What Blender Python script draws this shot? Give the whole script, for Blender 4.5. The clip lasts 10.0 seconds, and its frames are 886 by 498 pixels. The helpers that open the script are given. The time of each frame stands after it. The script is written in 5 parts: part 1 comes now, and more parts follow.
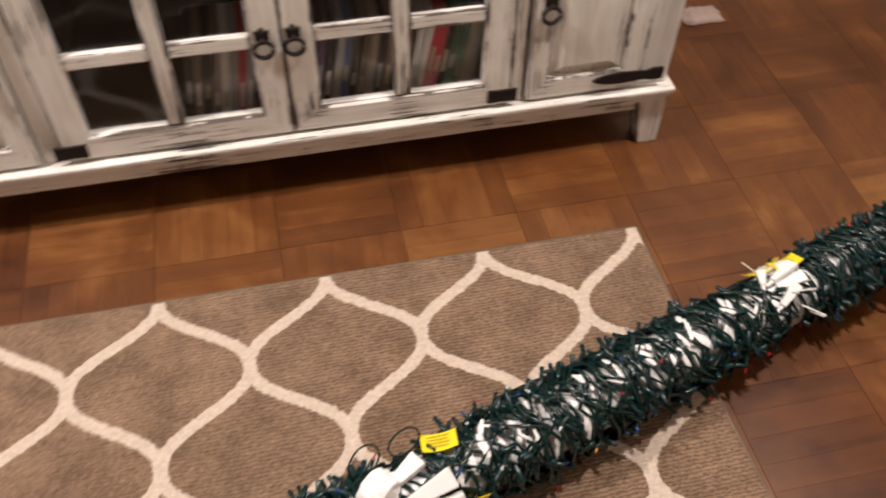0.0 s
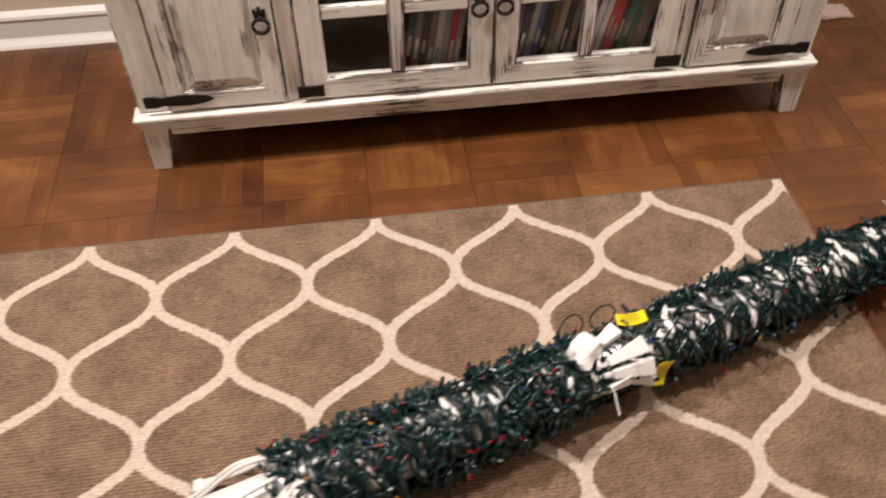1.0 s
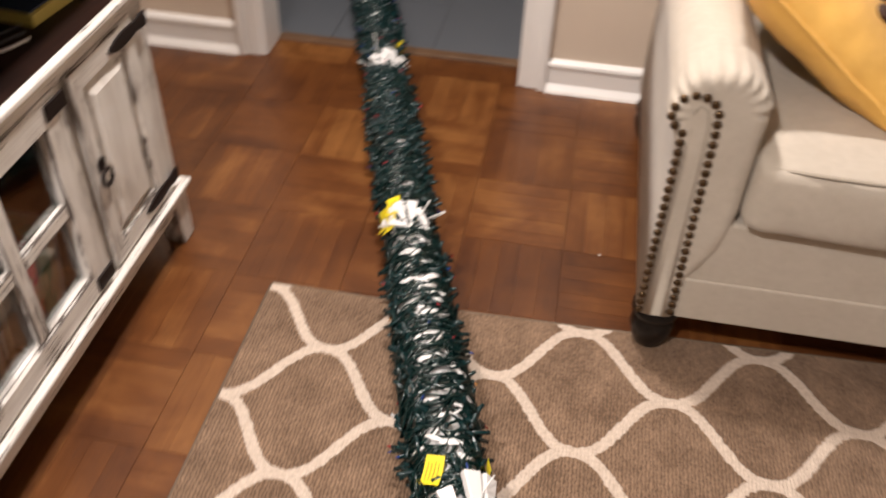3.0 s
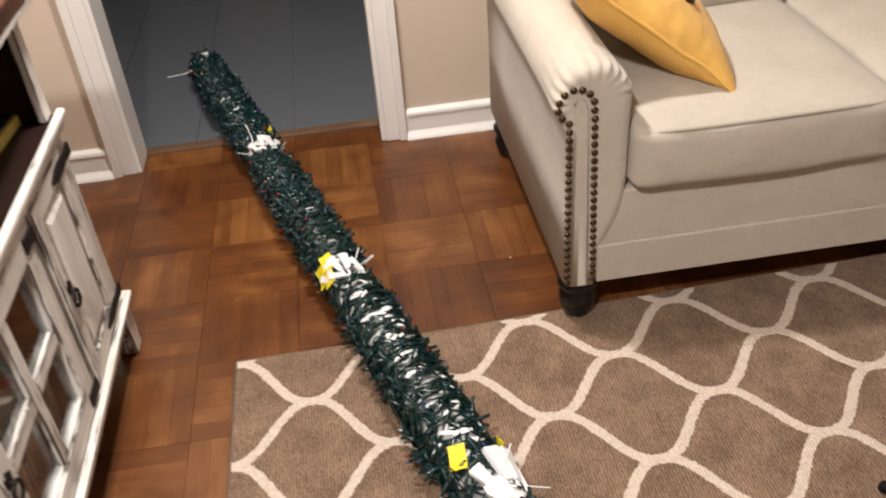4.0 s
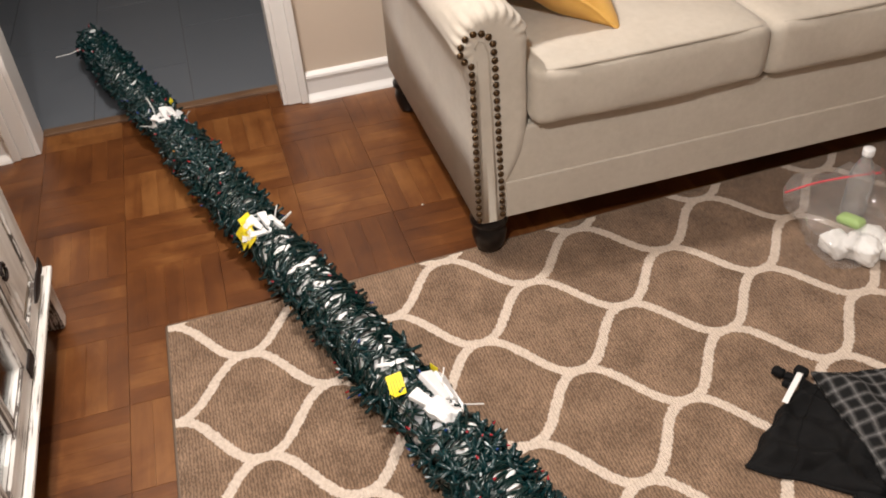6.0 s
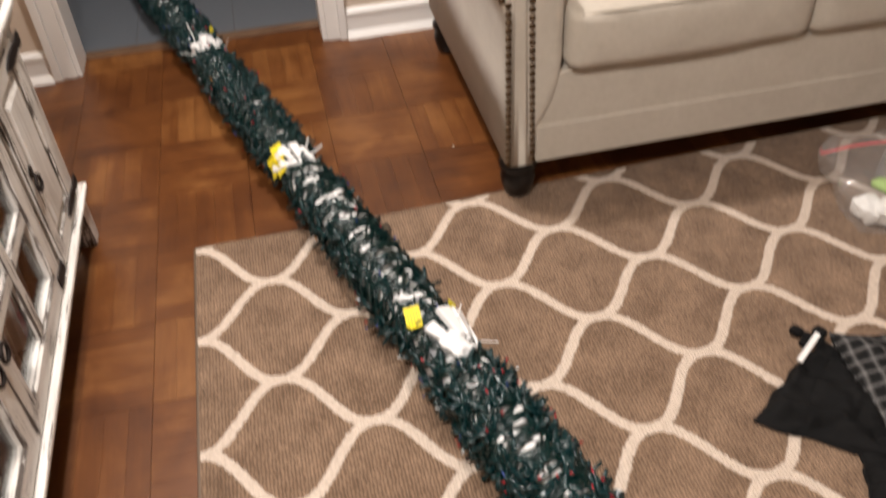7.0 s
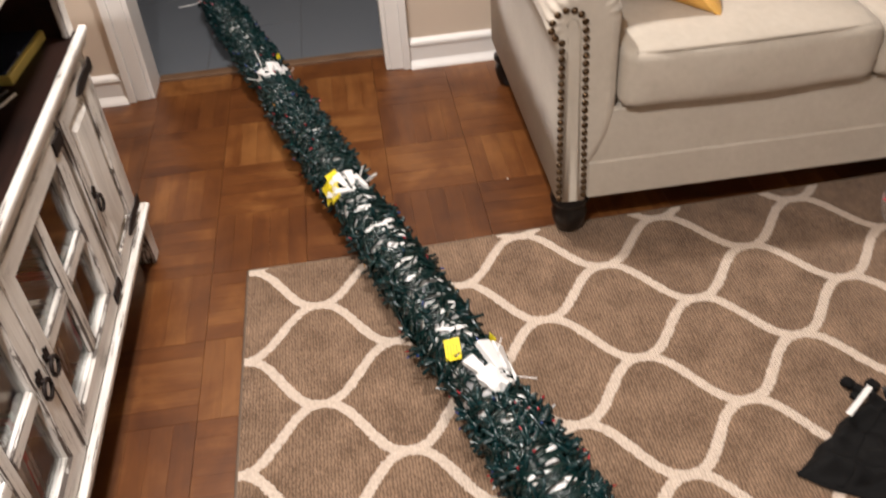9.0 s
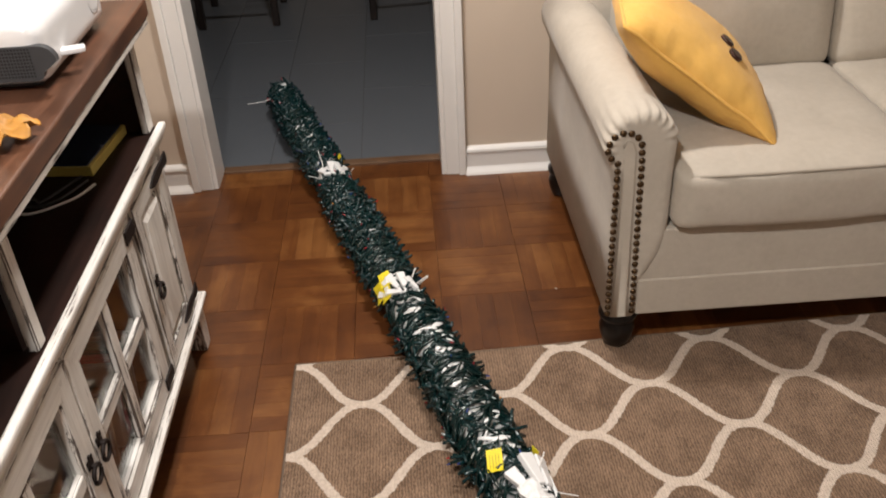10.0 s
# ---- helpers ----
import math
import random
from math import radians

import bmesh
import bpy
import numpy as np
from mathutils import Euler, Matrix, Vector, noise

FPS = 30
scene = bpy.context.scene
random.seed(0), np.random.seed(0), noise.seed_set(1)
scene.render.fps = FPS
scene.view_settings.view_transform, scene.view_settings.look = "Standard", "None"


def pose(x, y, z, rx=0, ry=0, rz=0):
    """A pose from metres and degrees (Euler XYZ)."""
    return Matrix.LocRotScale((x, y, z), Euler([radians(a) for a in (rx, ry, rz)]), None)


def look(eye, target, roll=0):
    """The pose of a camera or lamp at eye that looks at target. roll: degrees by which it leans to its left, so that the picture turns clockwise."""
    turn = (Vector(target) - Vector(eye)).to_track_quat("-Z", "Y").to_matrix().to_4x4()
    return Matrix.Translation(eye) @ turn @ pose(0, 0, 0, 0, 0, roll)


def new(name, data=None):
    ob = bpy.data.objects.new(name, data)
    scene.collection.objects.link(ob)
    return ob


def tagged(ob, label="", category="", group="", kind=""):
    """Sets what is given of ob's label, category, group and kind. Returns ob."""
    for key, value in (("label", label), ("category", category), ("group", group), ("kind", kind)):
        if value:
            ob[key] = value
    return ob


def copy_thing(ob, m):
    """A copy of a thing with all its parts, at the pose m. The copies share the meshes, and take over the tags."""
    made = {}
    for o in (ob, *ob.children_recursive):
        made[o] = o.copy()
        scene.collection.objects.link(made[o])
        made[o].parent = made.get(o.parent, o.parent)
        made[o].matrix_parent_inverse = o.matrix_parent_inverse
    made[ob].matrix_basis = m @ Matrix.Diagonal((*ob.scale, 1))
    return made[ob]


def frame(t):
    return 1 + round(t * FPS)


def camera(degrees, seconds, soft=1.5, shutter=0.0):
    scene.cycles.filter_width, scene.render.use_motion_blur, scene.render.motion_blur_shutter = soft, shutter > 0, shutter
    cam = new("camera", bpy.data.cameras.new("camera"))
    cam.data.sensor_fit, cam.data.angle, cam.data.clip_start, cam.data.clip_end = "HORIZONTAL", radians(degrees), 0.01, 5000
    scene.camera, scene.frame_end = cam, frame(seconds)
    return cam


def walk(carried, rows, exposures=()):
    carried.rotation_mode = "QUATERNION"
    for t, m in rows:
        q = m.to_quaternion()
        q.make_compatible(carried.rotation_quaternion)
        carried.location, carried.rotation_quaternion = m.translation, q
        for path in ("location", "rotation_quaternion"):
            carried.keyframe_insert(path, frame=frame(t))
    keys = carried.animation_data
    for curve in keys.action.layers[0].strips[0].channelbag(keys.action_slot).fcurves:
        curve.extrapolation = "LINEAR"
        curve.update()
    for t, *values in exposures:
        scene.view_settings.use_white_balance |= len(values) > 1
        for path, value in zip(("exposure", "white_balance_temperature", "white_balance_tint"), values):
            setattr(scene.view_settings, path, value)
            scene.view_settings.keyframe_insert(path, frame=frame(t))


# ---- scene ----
cam = camera(53.8, 10.0, 1.9, 0.5)
PATH = [
    (0, (-0.668, -1.087, 1.363), (-0.368, 0.171, -0.163), 1.3),
    (0.5, (-0.764, -1.234, 1.415), (-0.606, 0.077, -0.088), 2.7),
    (1, (-0.989, -1.421, 1.431), (-0.82, -0.07, -0.034), -0.6),
    (1.5, (-1.141, -1.455, 1.451), (-0.819, -0.126, -0.009), -0.3),
    (2, (-1.222, -1.194, 1.408), (-0.694, -0.008, -0.113), -7.0),
    (2.5, (-1.31, -0.87, 1.389), (-0.19, -0.095, -0.075), -0.8),
    (2.7, (-1.32, -0.732, 1.408), (-0.014, -0.234, -0.023), 3.4),
    (3.8, (-1.59, -0.426, 1.411), (0.017, -0.544, 0.227), -5.7),
    (4, (-1.621, -0.361, 1.471), (-0.021, -0.519, 0.282), -4.7),
    (4.5, (-1.687, -0.244, 1.509), (-0.049, -0.449, 0.381), -6.8),
    (5, (-1.707, -0.185, 1.473), (-0.152, -0.543, 0.268), -6.7),
    (5.5, (-1.714, -0.227, 1.47), (-0.21, -0.625, 0.214), -5.7),
    (5.7, (-1.722, -0.257, 1.478), (-0.215, -0.655, 0.225), -5.3),
    (6.8, (-1.762, -0.301, 1.481), (-0.251, -0.582, 0.202), -3.8),
    (7, (-1.773, -0.301, 1.46), (-0.302, -0.577, 0.133), -3.3),
    (7.5, (-1.795, -0.348, 1.382), (-0.518, -0.598, -0.136), -2.6),
    (8, (-1.819, -0.369, 1.389), (-0.568, -0.607, -0.154), -2.9),
    (8.5, (-1.799, -0.363, 1.455), (-0.379, -0.555, 0.06), -5.3),
    (9, (-1.78, -0.356, 1.479), (-0.246, -0.485, 0.202), -4.7),
    (9.5, (-1.784, -0.347, 1.511), (-0.16, -0.421, 0.346), -3.5),
    (10, (-1.788, -0.335, 1.523), (-0.118, -0.393, 0.425), -2.8),
]
# seconds, stops, kelvin, tint
EXPOSURES = [(0, -0.24, 6850, 15), (0.5, -0.21, 6820, 15), (1.0, -0.20, 6800, 14), (1.5, -0.39, 6800, 14), (2.0, -0.55, 6800, 14), (2.7, -0.13, 6750, 14), (4.0, -0.04, 6500, 10), (4.5, -0.31, 6450, 9), (5.0, -0.16, 6500, 10), (5.5, -0.07, 6500, 10), (7.0, -0.09, 6550, 11), (7.5, -0.12, 6550, 12), (8.0, -0.36, 6600, 12), (8.5, -0.13, 6550, 12), (9.0, -0.09, 6500, 11), (9.5, -0.24, 6480, 10), (10, -0.42, 6450, 9)]
walk(cam, [(t, look(eye, target, roll)) for t, eye, target, roll in PATH], EXPOSURES)

# ---- light ----
world = bpy.data.worlds.new("world")
world.use_nodes = True
scene.world = world
world.node_tree.nodes["Background"].inputs[0].default_value = (0.02, 0.022, 0.03, 1)
world.node_tree.nodes["Background"].inputs[1].default_value = 0.3


def unseen_overhead_lamp(x, y, watts, size, color):
    lamp = bpy.data.lights.new("unseen_overhead_lamp", "AREA")
    lamp.shape, lamp.size, lamp.energy, lamp.color = "DISK", size, watts, color
    ob = new("unseen_overhead_lamp", lamp)
    ob.location = (x, y, 2.44)
    return ob


unseen_overhead_lamp(0.36, -0.22, 52, 0.16, (1.0, 0.935, 0.89))
unseen_overhead_lamp(-1.74, 0.0, 72, 0.16, (1.0, 0.935, 0.89))
# fill with no known source, added to lift the rug and sofa towards -y
unseen_overhead_lamp(-1.70, -2.30, 10, 0.16, (1.0, 0.935, 0.89))


# ---- materials ----
class Nodes:
    """A small wrapper round a material's node tree."""

    def __init__(self, name, rough=0.6, metal=0.0, spec=0.5):
        self.mat = bpy.data.materials.new(name)
        self.mat.use_nodes = True
        self.tree = self.mat.node_tree
        self.bsdf = self.tree.nodes["Principled BSDF"]
        self.bsdf.inputs["Roughness"].default_value = rough
        self.bsdf.inputs["Metallic"].default_value = metal
        self.bsdf.inputs["Specular IOR Level"].default_value = spec

    def add(self, kind, **inputs):
        node = self.tree.nodes.new(kind)
        for key, value in inputs.items():
            self.put(node, key.replace("_", " "), value)
        return node

    def put(self, node, key, value):
        key = int(key) if isinstance(key, str) and key.isdigit() else key
        if isinstance(value, bpy.types.NodeSocket):
            self.tree.links.new(value, node.inputs[key])
        else:
            node.inputs[key].default_value = value

    def math(self, op, a, b=0.0, c=0.0):
        node = self.tree.nodes.new("ShaderNodeMath")
        node.operation = op
        for n, v in enumerate((a, b, c)):
            self.put(node, n, v)
        return node.outputs[0]

    def coords(self, scale=(1, 1, 1), kind="Object", turn=(0, 0, 0)):
        tex = self.tree.nodes.new("ShaderNodeTexCoord")
        mapping = self.tree.nodes.new("ShaderNodeMapping")
        mapping.inputs["Scale"].default_value = scale
        mapping.inputs["Rotation"].default_value = turn
        self.tree.links.new(tex.outputs[kind], mapping.inputs[0])
        return mapping.outputs[0]

    def noise(self, scale, detail=3.0, rough=0.5, vector=None, distort=0.0):
        node = self.add("ShaderNodeTexNoise", Scale=scale, Detail=detail, Roughness=rough, Distortion=distort)
        self.put(node, "Vector", vector if vector is not None else self.coords())
        return node.outputs[0]

    def ramp(self, fac, *stops):
        node = self.tree.nodes.new("ShaderNodeValToRGB")
        self.put(node, 0, fac)
        elements = node.color_ramp.elements
        while len(elements) < len(stops):
            elements.new(0.5)
        for e, (at, color) in zip(elements, stops):
            e.position = at
            e.color = (*color, 1) if len(color) == 3 else color
        return node.outputs[0]

    def grey(self, fac, lo, hi):
        return self.ramp(fac, (lo, (0, 0, 0)), (hi, (1, 1, 1)))

    def mix(self, fac, a, b, blend="MIX"):
        node = self.tree.nodes.new("ShaderNodeMix")
        node.data_type, node.blend_type = "RGBA", blend
        for key, v in ((0, fac), (6, a), (7, b)):
            if not isinstance(v, bpy.types.NodeSocket) and key:
                v = (*v, 1)
            self.put(node, key, v)
        return node.outputs[2]

    def color(self, socket):
        self.put(self.bsdf, "Base Color", socket if isinstance(socket, bpy.types.NodeSocket) else (*socket, 1))
        return self

    def rough(self, socket):
        self.put(self.bsdf, "Roughness", socket)
        return self

    def bump(self, height, strength=0.3, distance=0.002):
        node = self.add("ShaderNodeBump", Strength=strength, Distance=distance)
        self.put(node, "Height", height)
        self.tree.links.new(node.outputs[0], self.bsdf.inputs["Normal"])
        return self


def simple(name, color, rough=0.5, metal=0.0, vary=0.12, scale=30.0, bump=0.15, spec=0.5):
    """A plain surface with mottling at two scales and a fine relief."""
    n = Nodes(name, rough, metal, spec)
    fine, broad = n.noise(scale, 4), n.noise(scale / 9, 2)
    shade = n.math("MULTIPLY_ADD", n.math("ADD", fine, broad), vary, 1 - vary)
    n.color(n.mix(1.0, color, shade, "MULTIPLY"))
    n.rough(n.math("MULTIPLY_ADD", fine, 0.12, rough - 0.06))
    if bump:
        n.bump(fine, bump, 0.001)
    return n.mat


def distressed(name, axis, wear=0.0):
    """White paint over dark wood: soft grey-brown washes, thin scratches along the grain and chips rubbed through."""
    n = Nodes(name, 0.42)
    stretch = [1.0, 1.0, 1.0]
    stretch[axis] = 0.03
    along = n.coords(stretch)
    grain = n.noise(240, 5, 0.62, along)
    wash = n.noise(34, 4, 0.6, n.coords([1 if i != axis else 0.07 for i in range(3)]), 0.3)
    patch = n.noise(7, 3, 0.6)
    chip = n.noise(55, 5, 0.7, n.coords([1 if i != axis else 0.4 for i in range(3)]))
    score = n.math("ADD", n.math("MULTIPLY", grain, 0.8), n.math("MULTIPLY", patch, 0.5))
    streak = n.grey(score, 0.750 - wear, 0.772 - wear)
    chips = n.grey(n.math("ADD", n.math("MULTIPLY", chip, 0.7), n.math("MULTIPLY", patch, 0.35)), 0.678 - wear, 0.698 - wear)
    dark = n.math("MAXIMUM", streak, chips)
    paint = n.ramp(n.noise(9, 4), (0.3, (0.71, 0.68, 0.63)), (0.7, (0.82, 0.80, 0.76)))
    soft = n.math("ADD", n.math("MULTIPLY", n.grey(wash, 0.47, 0.74), 0.50), n.math("MULTIPLY", n.grey(score, 0.60, 0.80), 0.30 + wear))
    smear = n.mix(soft, paint, (0.30, 0.255, 0.215))
    n.color(n.mix(n.math("MULTIPLY", dark, 0.92), smear, (0.045, 0.028, 0.02)))
    n.rough(n.math("MULTIPLY_ADD", dark, 0.3, n.math("MULTIPLY_ADD", wash, 0.14, 0.30)))
    n.bump(n.math("SUBTRACT", n.math("MULTIPLY", grain, 0.25), dark), 0.5, 0.0012)
    return n.mat


def dark_wood(name, axis, low, high, rough, spec=0.5):
    n = Nodes(name, rough, 0, spec)
    stretch = [1.0, 1.0, 1.0]
    stretch[axis] = 0.07
    grain = n.noise(60, 6, 0.6, n.coords(stretch), 0.4)
    broad = n.noise(7, 3)
    both = n.math("MULTIPLY_ADD", broad, 0.5, n.math("MULTIPLY", grain, 0.6))
    n.color(n.ramp(both, (0.38, low), (0.72, high)))
    n.rough(n.math("MULTIPLY_ADD", grain, 0.25, rough - 0.1))
    n.bump(grain, 0.2, 0.0008)
    return n.mat


def parquet_wood():
    n = Nodes("parquet_wood", 0.34)
    info = n.tree.nodes.new("ShaderNodeObjectInfo")
    geo = n.tree.nodes.new("ShaderNodeNewGeometry")
    tex = n.tree.nodes.new("ShaderNodeTexCoord")
    shift = n.tree.nodes.new("ShaderNodeVectorMath")
    shift.operation = "MULTIPLY_ADD"
    n.tree.links.new(geo.outputs["Random Per Island"], shift.inputs[0])
    shift.inputs[1].default_value = (7.0, 5.0, 3.0)
    n.tree.links.new(tex.outputs["Object"], shift.inputs[2])
    more = n.tree.nodes.new("ShaderNodeVectorMath")
    more.operation = "MULTIPLY_ADD"
    n.tree.links.new(info.outputs["Random"], more.inputs[0])
    more.inputs[1].default_value = (31.0, 17.0, 5.0)
    n.tree.links.new(shift.outputs[0], more.inputs[2])
    mapping = n.tree.nodes.new("ShaderNodeMapping")
    mapping.inputs["Scale"].default_value = (0.09, 1, 1)
    n.tree.links.new(more.outputs[0], mapping.inputs[0])
    grain = n.noise(120, 5, 0.6, mapping.outputs[0], 0.3)
    wave = n.noise(26, 3, 0.5, mapping.outputs[0], 0.8)
    world_patch = n.noise(1.7, 3, 0.5, geo.outputs["Position"])
    tone = n.math("ADD", n.math("MULTIPLY", info.outputs["Random"], 0.20), n.math("MULTIPLY_ADD", geo.outputs["Random Per Island"], 0.11, 0.05))
    tone = n.math("ADD", tone, n.math("MULTIPLY_ADD", wave, 0.30, 0.06))
    tone = n.math("ADD", tone, n.math("MULTIPLY", grain, 0.16))
    wear = n.noise(5.5, 4, 0.6, geo.outputs["Position"], 0.5)
    tone = n.math("ADD", tone, n.math("MULTIPLY_ADD", wear, 0.76, -0.335))
    col = n.ramp(tone, (0.28, (0.052, 0.0150, 0.0048)), (0.58, (0.126, 0.0430, 0.0114)), (0.90, (0.270, 0.116, 0.034)))
    col = n.mix(n.math("MULTIPLY", n.grey(grain, 0.62, 0.75), 0.6), col, (0.05, 0.018, 0.008))
    n.color(col)
    n.rough(n.math("MULTIPLY_ADD", world_patch, 0.18, n.math("MULTIPLY_ADD", grain, 0.1, 0.2)))
    n.bump(grain, 0.1, 0.0006)
    return n.mat


RUG_P, RUG_H = 0.32, 0.1785


def rug_pile():
    """Taupe ribbed pile with a cream ogee trellis of repeat RUG_P by twice RUG_H."""
    n = Nodes("rug_pile", 0.95, 0, 0.1)
    tex = n.tree.nodes.new("ShaderNodeTexCoord")
    fuzz = n.add("ShaderNodeTexNoise", Scale=130.0, Detail=2.0)
    n.tree.links.new(tex.outputs["Object"], fuzz.inputs["Vector"])
    wobble = n.tree.nodes.new("ShaderNodeVectorMath")
    wobble.operation = "MULTIPLY_ADD"
    n.tree.links.new(fuzz.outputs["Color"], wobble.inputs[0])
    wobble.inputs[1].default_value = (0.011, 0.011, 0)
    n.tree.links.new(tex.outputs["Object"], wobble.inputs[2])
    sep = n.tree.nodes.new("ShaderNodeSeparateXYZ")
    n.tree.links.new(wobble.outputs[0], sep.inputs[0])
    # the rug lies a little stretched towards the sofa
    fan = n.math("MAXIMUM", n.math("MULTIPLY_ADD", sep.outputs[0], 0.06, 0.062), 0.0)
    pull = n.math("MULTIPLY", n.math("MAXIMUM", n.math("MULTIPLY_ADD", sep.outputs[1], -1.0, -0.7), 0.0), fan)
    x, y = n.math("ADD", sep.outputs[0], 0.0005), n.math("ADD", n.math("ADD", sep.outputs[1], pull), -0.0125)
    t = n.math("PINGPONG", n.math("DIVIDE", y, RUG_H), 1.0)
    t2 = n.math("MULTIPLY", t, t)
    # a smooth S from junction to junction
    poly = n.math("MULTIPLY_ADD", n.math("MULTIPLY_ADD", t, 6.0, -15.0), t, 10.0)
    smooth = n.math("MULTIPLY", n.math("MULTIPLY", t2, t), poly)
    wavey = n.math("MULTIPLY_ADD", n.math("COSINE", n.math("MULTIPLY", t, math.pi)), -0.5, 0.5)
    s = n.math("ADD", n.math("MULTIPLY", smooth, 0.62), n.math("MULTIPLY", wavey, 0.38))
    inv = n.math("SUBTRACT", 1.0, t)
    slope = n.math("MULTIPLY", n.math("MULTIPLY", t2, n.math("MULTIPLY", inv, inv)), 26.0 * RUG_P / 2 / RUG_H)
    thin = n.math("SQRT", n.math("MULTIPLY_ADD", slope, slope, 1.0))
    half = RUG_P / 2
    a = n.math("ABSOLUTE", n.math("WRAP", n.math("MULTIPLY_ADD", s, half, x), half, -half))
    b = n.math("ABSOLUTE", n.math("WRAP", n.math("MULTIPLY_ADD", s, -half, x), half, -half))
    d = n.math("DIVIDE", n.math("MINIMUM", a, b), thin)
    line = n.math("SUBTRACT", 1.0, n.grey(n.math("MULTIPLY", d, 20.0), 0.222, 0.272))
    tuft = n.noise(420, 2)
    broad = n.noise(11, 4, 0.6)
    speck = n.noise(140, 3)
    rib = n.math("SINE", n.math("MULTIPLY_ADD", n.noise(55, 2), 2.0, n.math("MULTIPLY", sep.outputs[1], 2 * math.pi / 0.0072)))
    rib = n.math("MULTIPLY_ADD", rib, 0.5, 0.5)
    ground = n.ramp(n.math("MULTIPLY_ADD", speck, 0.45, n.math("MULTIPLY", broad, 0.55)), (0.34, (0.150, 0.093, 0.057)), (0.66, (0.35, 0.230, 0.150)))
    ground = n.mix(n.math("MULTIPLY", n.math("MULTIPLY", n.grey(rib, 0.25, 0.95), n.grey(tuft, 0.15, 0.55)), 0.70), ground, (0.06, 0.039, 0.027))
    cream = n.ramp(speck, (0.25, (0.50, 0.405, 0.325)), (0.7, (0.67, 0.565, 0.47)))
    n.color(n.mix(line, ground, cream))
    height = n.math("ADD", n.math("MULTIPLY", line, 0.8), n.math("MULTIPLY_ADD", tuft, 0.7, n.math("MULTIPLY", rib, -0.6)))
    n.bump(height, 0.7, 0.003)
    n.put(n.bsdf, "Sheen Weight", 0.15)
    return n.mat


def fabric(name, low, high, weave=900.0, wrinkle=0.35, sheen=0.12):
    n = Nodes(name, 0.85, 0, 0.2)
    fine, mid, broad = n.noise(weave, 2), n.noise(60, 4), n.noise(7, 3, 0.5, None, 0.6)
    n.color(n.ramp(n.math("MULTIPLY_ADD", mid, 0.25, n.math("MULTIPLY", n.math("ADD", broad, fine), 0.375)), (0.3, low), (0.7, high)))
    n.bump(n.math("ADD", n.math("MULTIPLY", fine, 0.15), n.math("MULTIPLY", broad, 1.6)), wrinkle, 0.006)
    n.put(n.bsdf, "Sheen Weight", sheen)
    return n.mat


def plaid():
    n = Nodes("plaid_flannel", 0.9, 0, 0.1)
    tex = n.tree.nodes.new("ShaderNodeTexCoord")
    sep = n.tree.nodes.new("ShaderNodeSeparateXYZ")
    turn = n.add("ShaderNodeMapping")
    turn.inputs["Rotation"].default_value = (0, 0, radians(8.6))
    n.tree.links.new(tex.outputs["Object"], turn.inputs[0])
    n.tree.links.new(turn.outputs[0], sep.inputs[0])

    def bands(axis, period, wide):
        v = n.math("PINGPONG", n.math("DIVIDE", sep.outputs[axis], period), 0.5)
        return n.math("SUBTRACT", 1.0, n.grey(v, wide, wide + 0.10))

    soft = n.math("ADD", bands(0, 0.030, 0.14), bands(1, 0.030, 0.14))
    thin = n.math("ADD", bands(0, 0.030, 0.02), bands(1, 0.030, 0.02))
    nap = n.noise(240, 3)
    col = n.mix(n.math("MULTIPLY", soft, n.math("MULTIPLY_ADD", nap, 0.5, 0.15)), (0.011, 0.011, 0.011), (0.075, 0.073, 0.072))
    n.color(n.mix(n.math("MULTIPLY", thin, n.math("MULTIPLY_ADD", nap, 0.55, 0.0)), col, (0.25, 0.245, 0.24)))
    n.bump(n.noise(300, 2), 0.3, 0.002)
    return n.mat


def glassy(name, rough, color, alpha_mix, milk=0.0, strength=1.0):
    """Thin clear sheet: mostly see-through with a glossy skin."""
    n = Nodes(name, rough)
    out = n.tree.nodes["Material Output"]
    clear = n.tree.nodes.new("ShaderNodeBsdfTransparent")
    clear.inputs[0].default_value = (*color, 1)
    gloss = n.add("ShaderNodeBsdfGlossy", Roughness=rough)
    fresnel = n.add("ShaderNodeFresnel", IOR=1.18 if milk else 1.45)
    fac = n.math("MAXIMUM", n.math("MULTIPLY", fresnel.outputs[0], strength), alpha_mix)
    mix = n.tree.nodes.new("ShaderNodeMixShader")
    n.put(mix, 0, fac)
    n.tree.links.new(clear.outputs[0], mix.inputs[1])
    n.tree.links.new(gloss.outputs[0], mix.inputs[2])
    last = mix
    if milk:
        white = n.add("ShaderNodeBsdfDiffuse", Color=(0.85, 0.85, 0.85, 1))
        last = n.tree.nodes.new("ShaderNodeMixShader")
        n.put(last, 0, milk)
        n.tree.links.new(mix.outputs[0], last.inputs[1])
        n.tree.links.new(white.outputs[0], last.inputs[2])
    n.tree.links.new(last.outputs[0], out.inputs[0])
    return n.mat


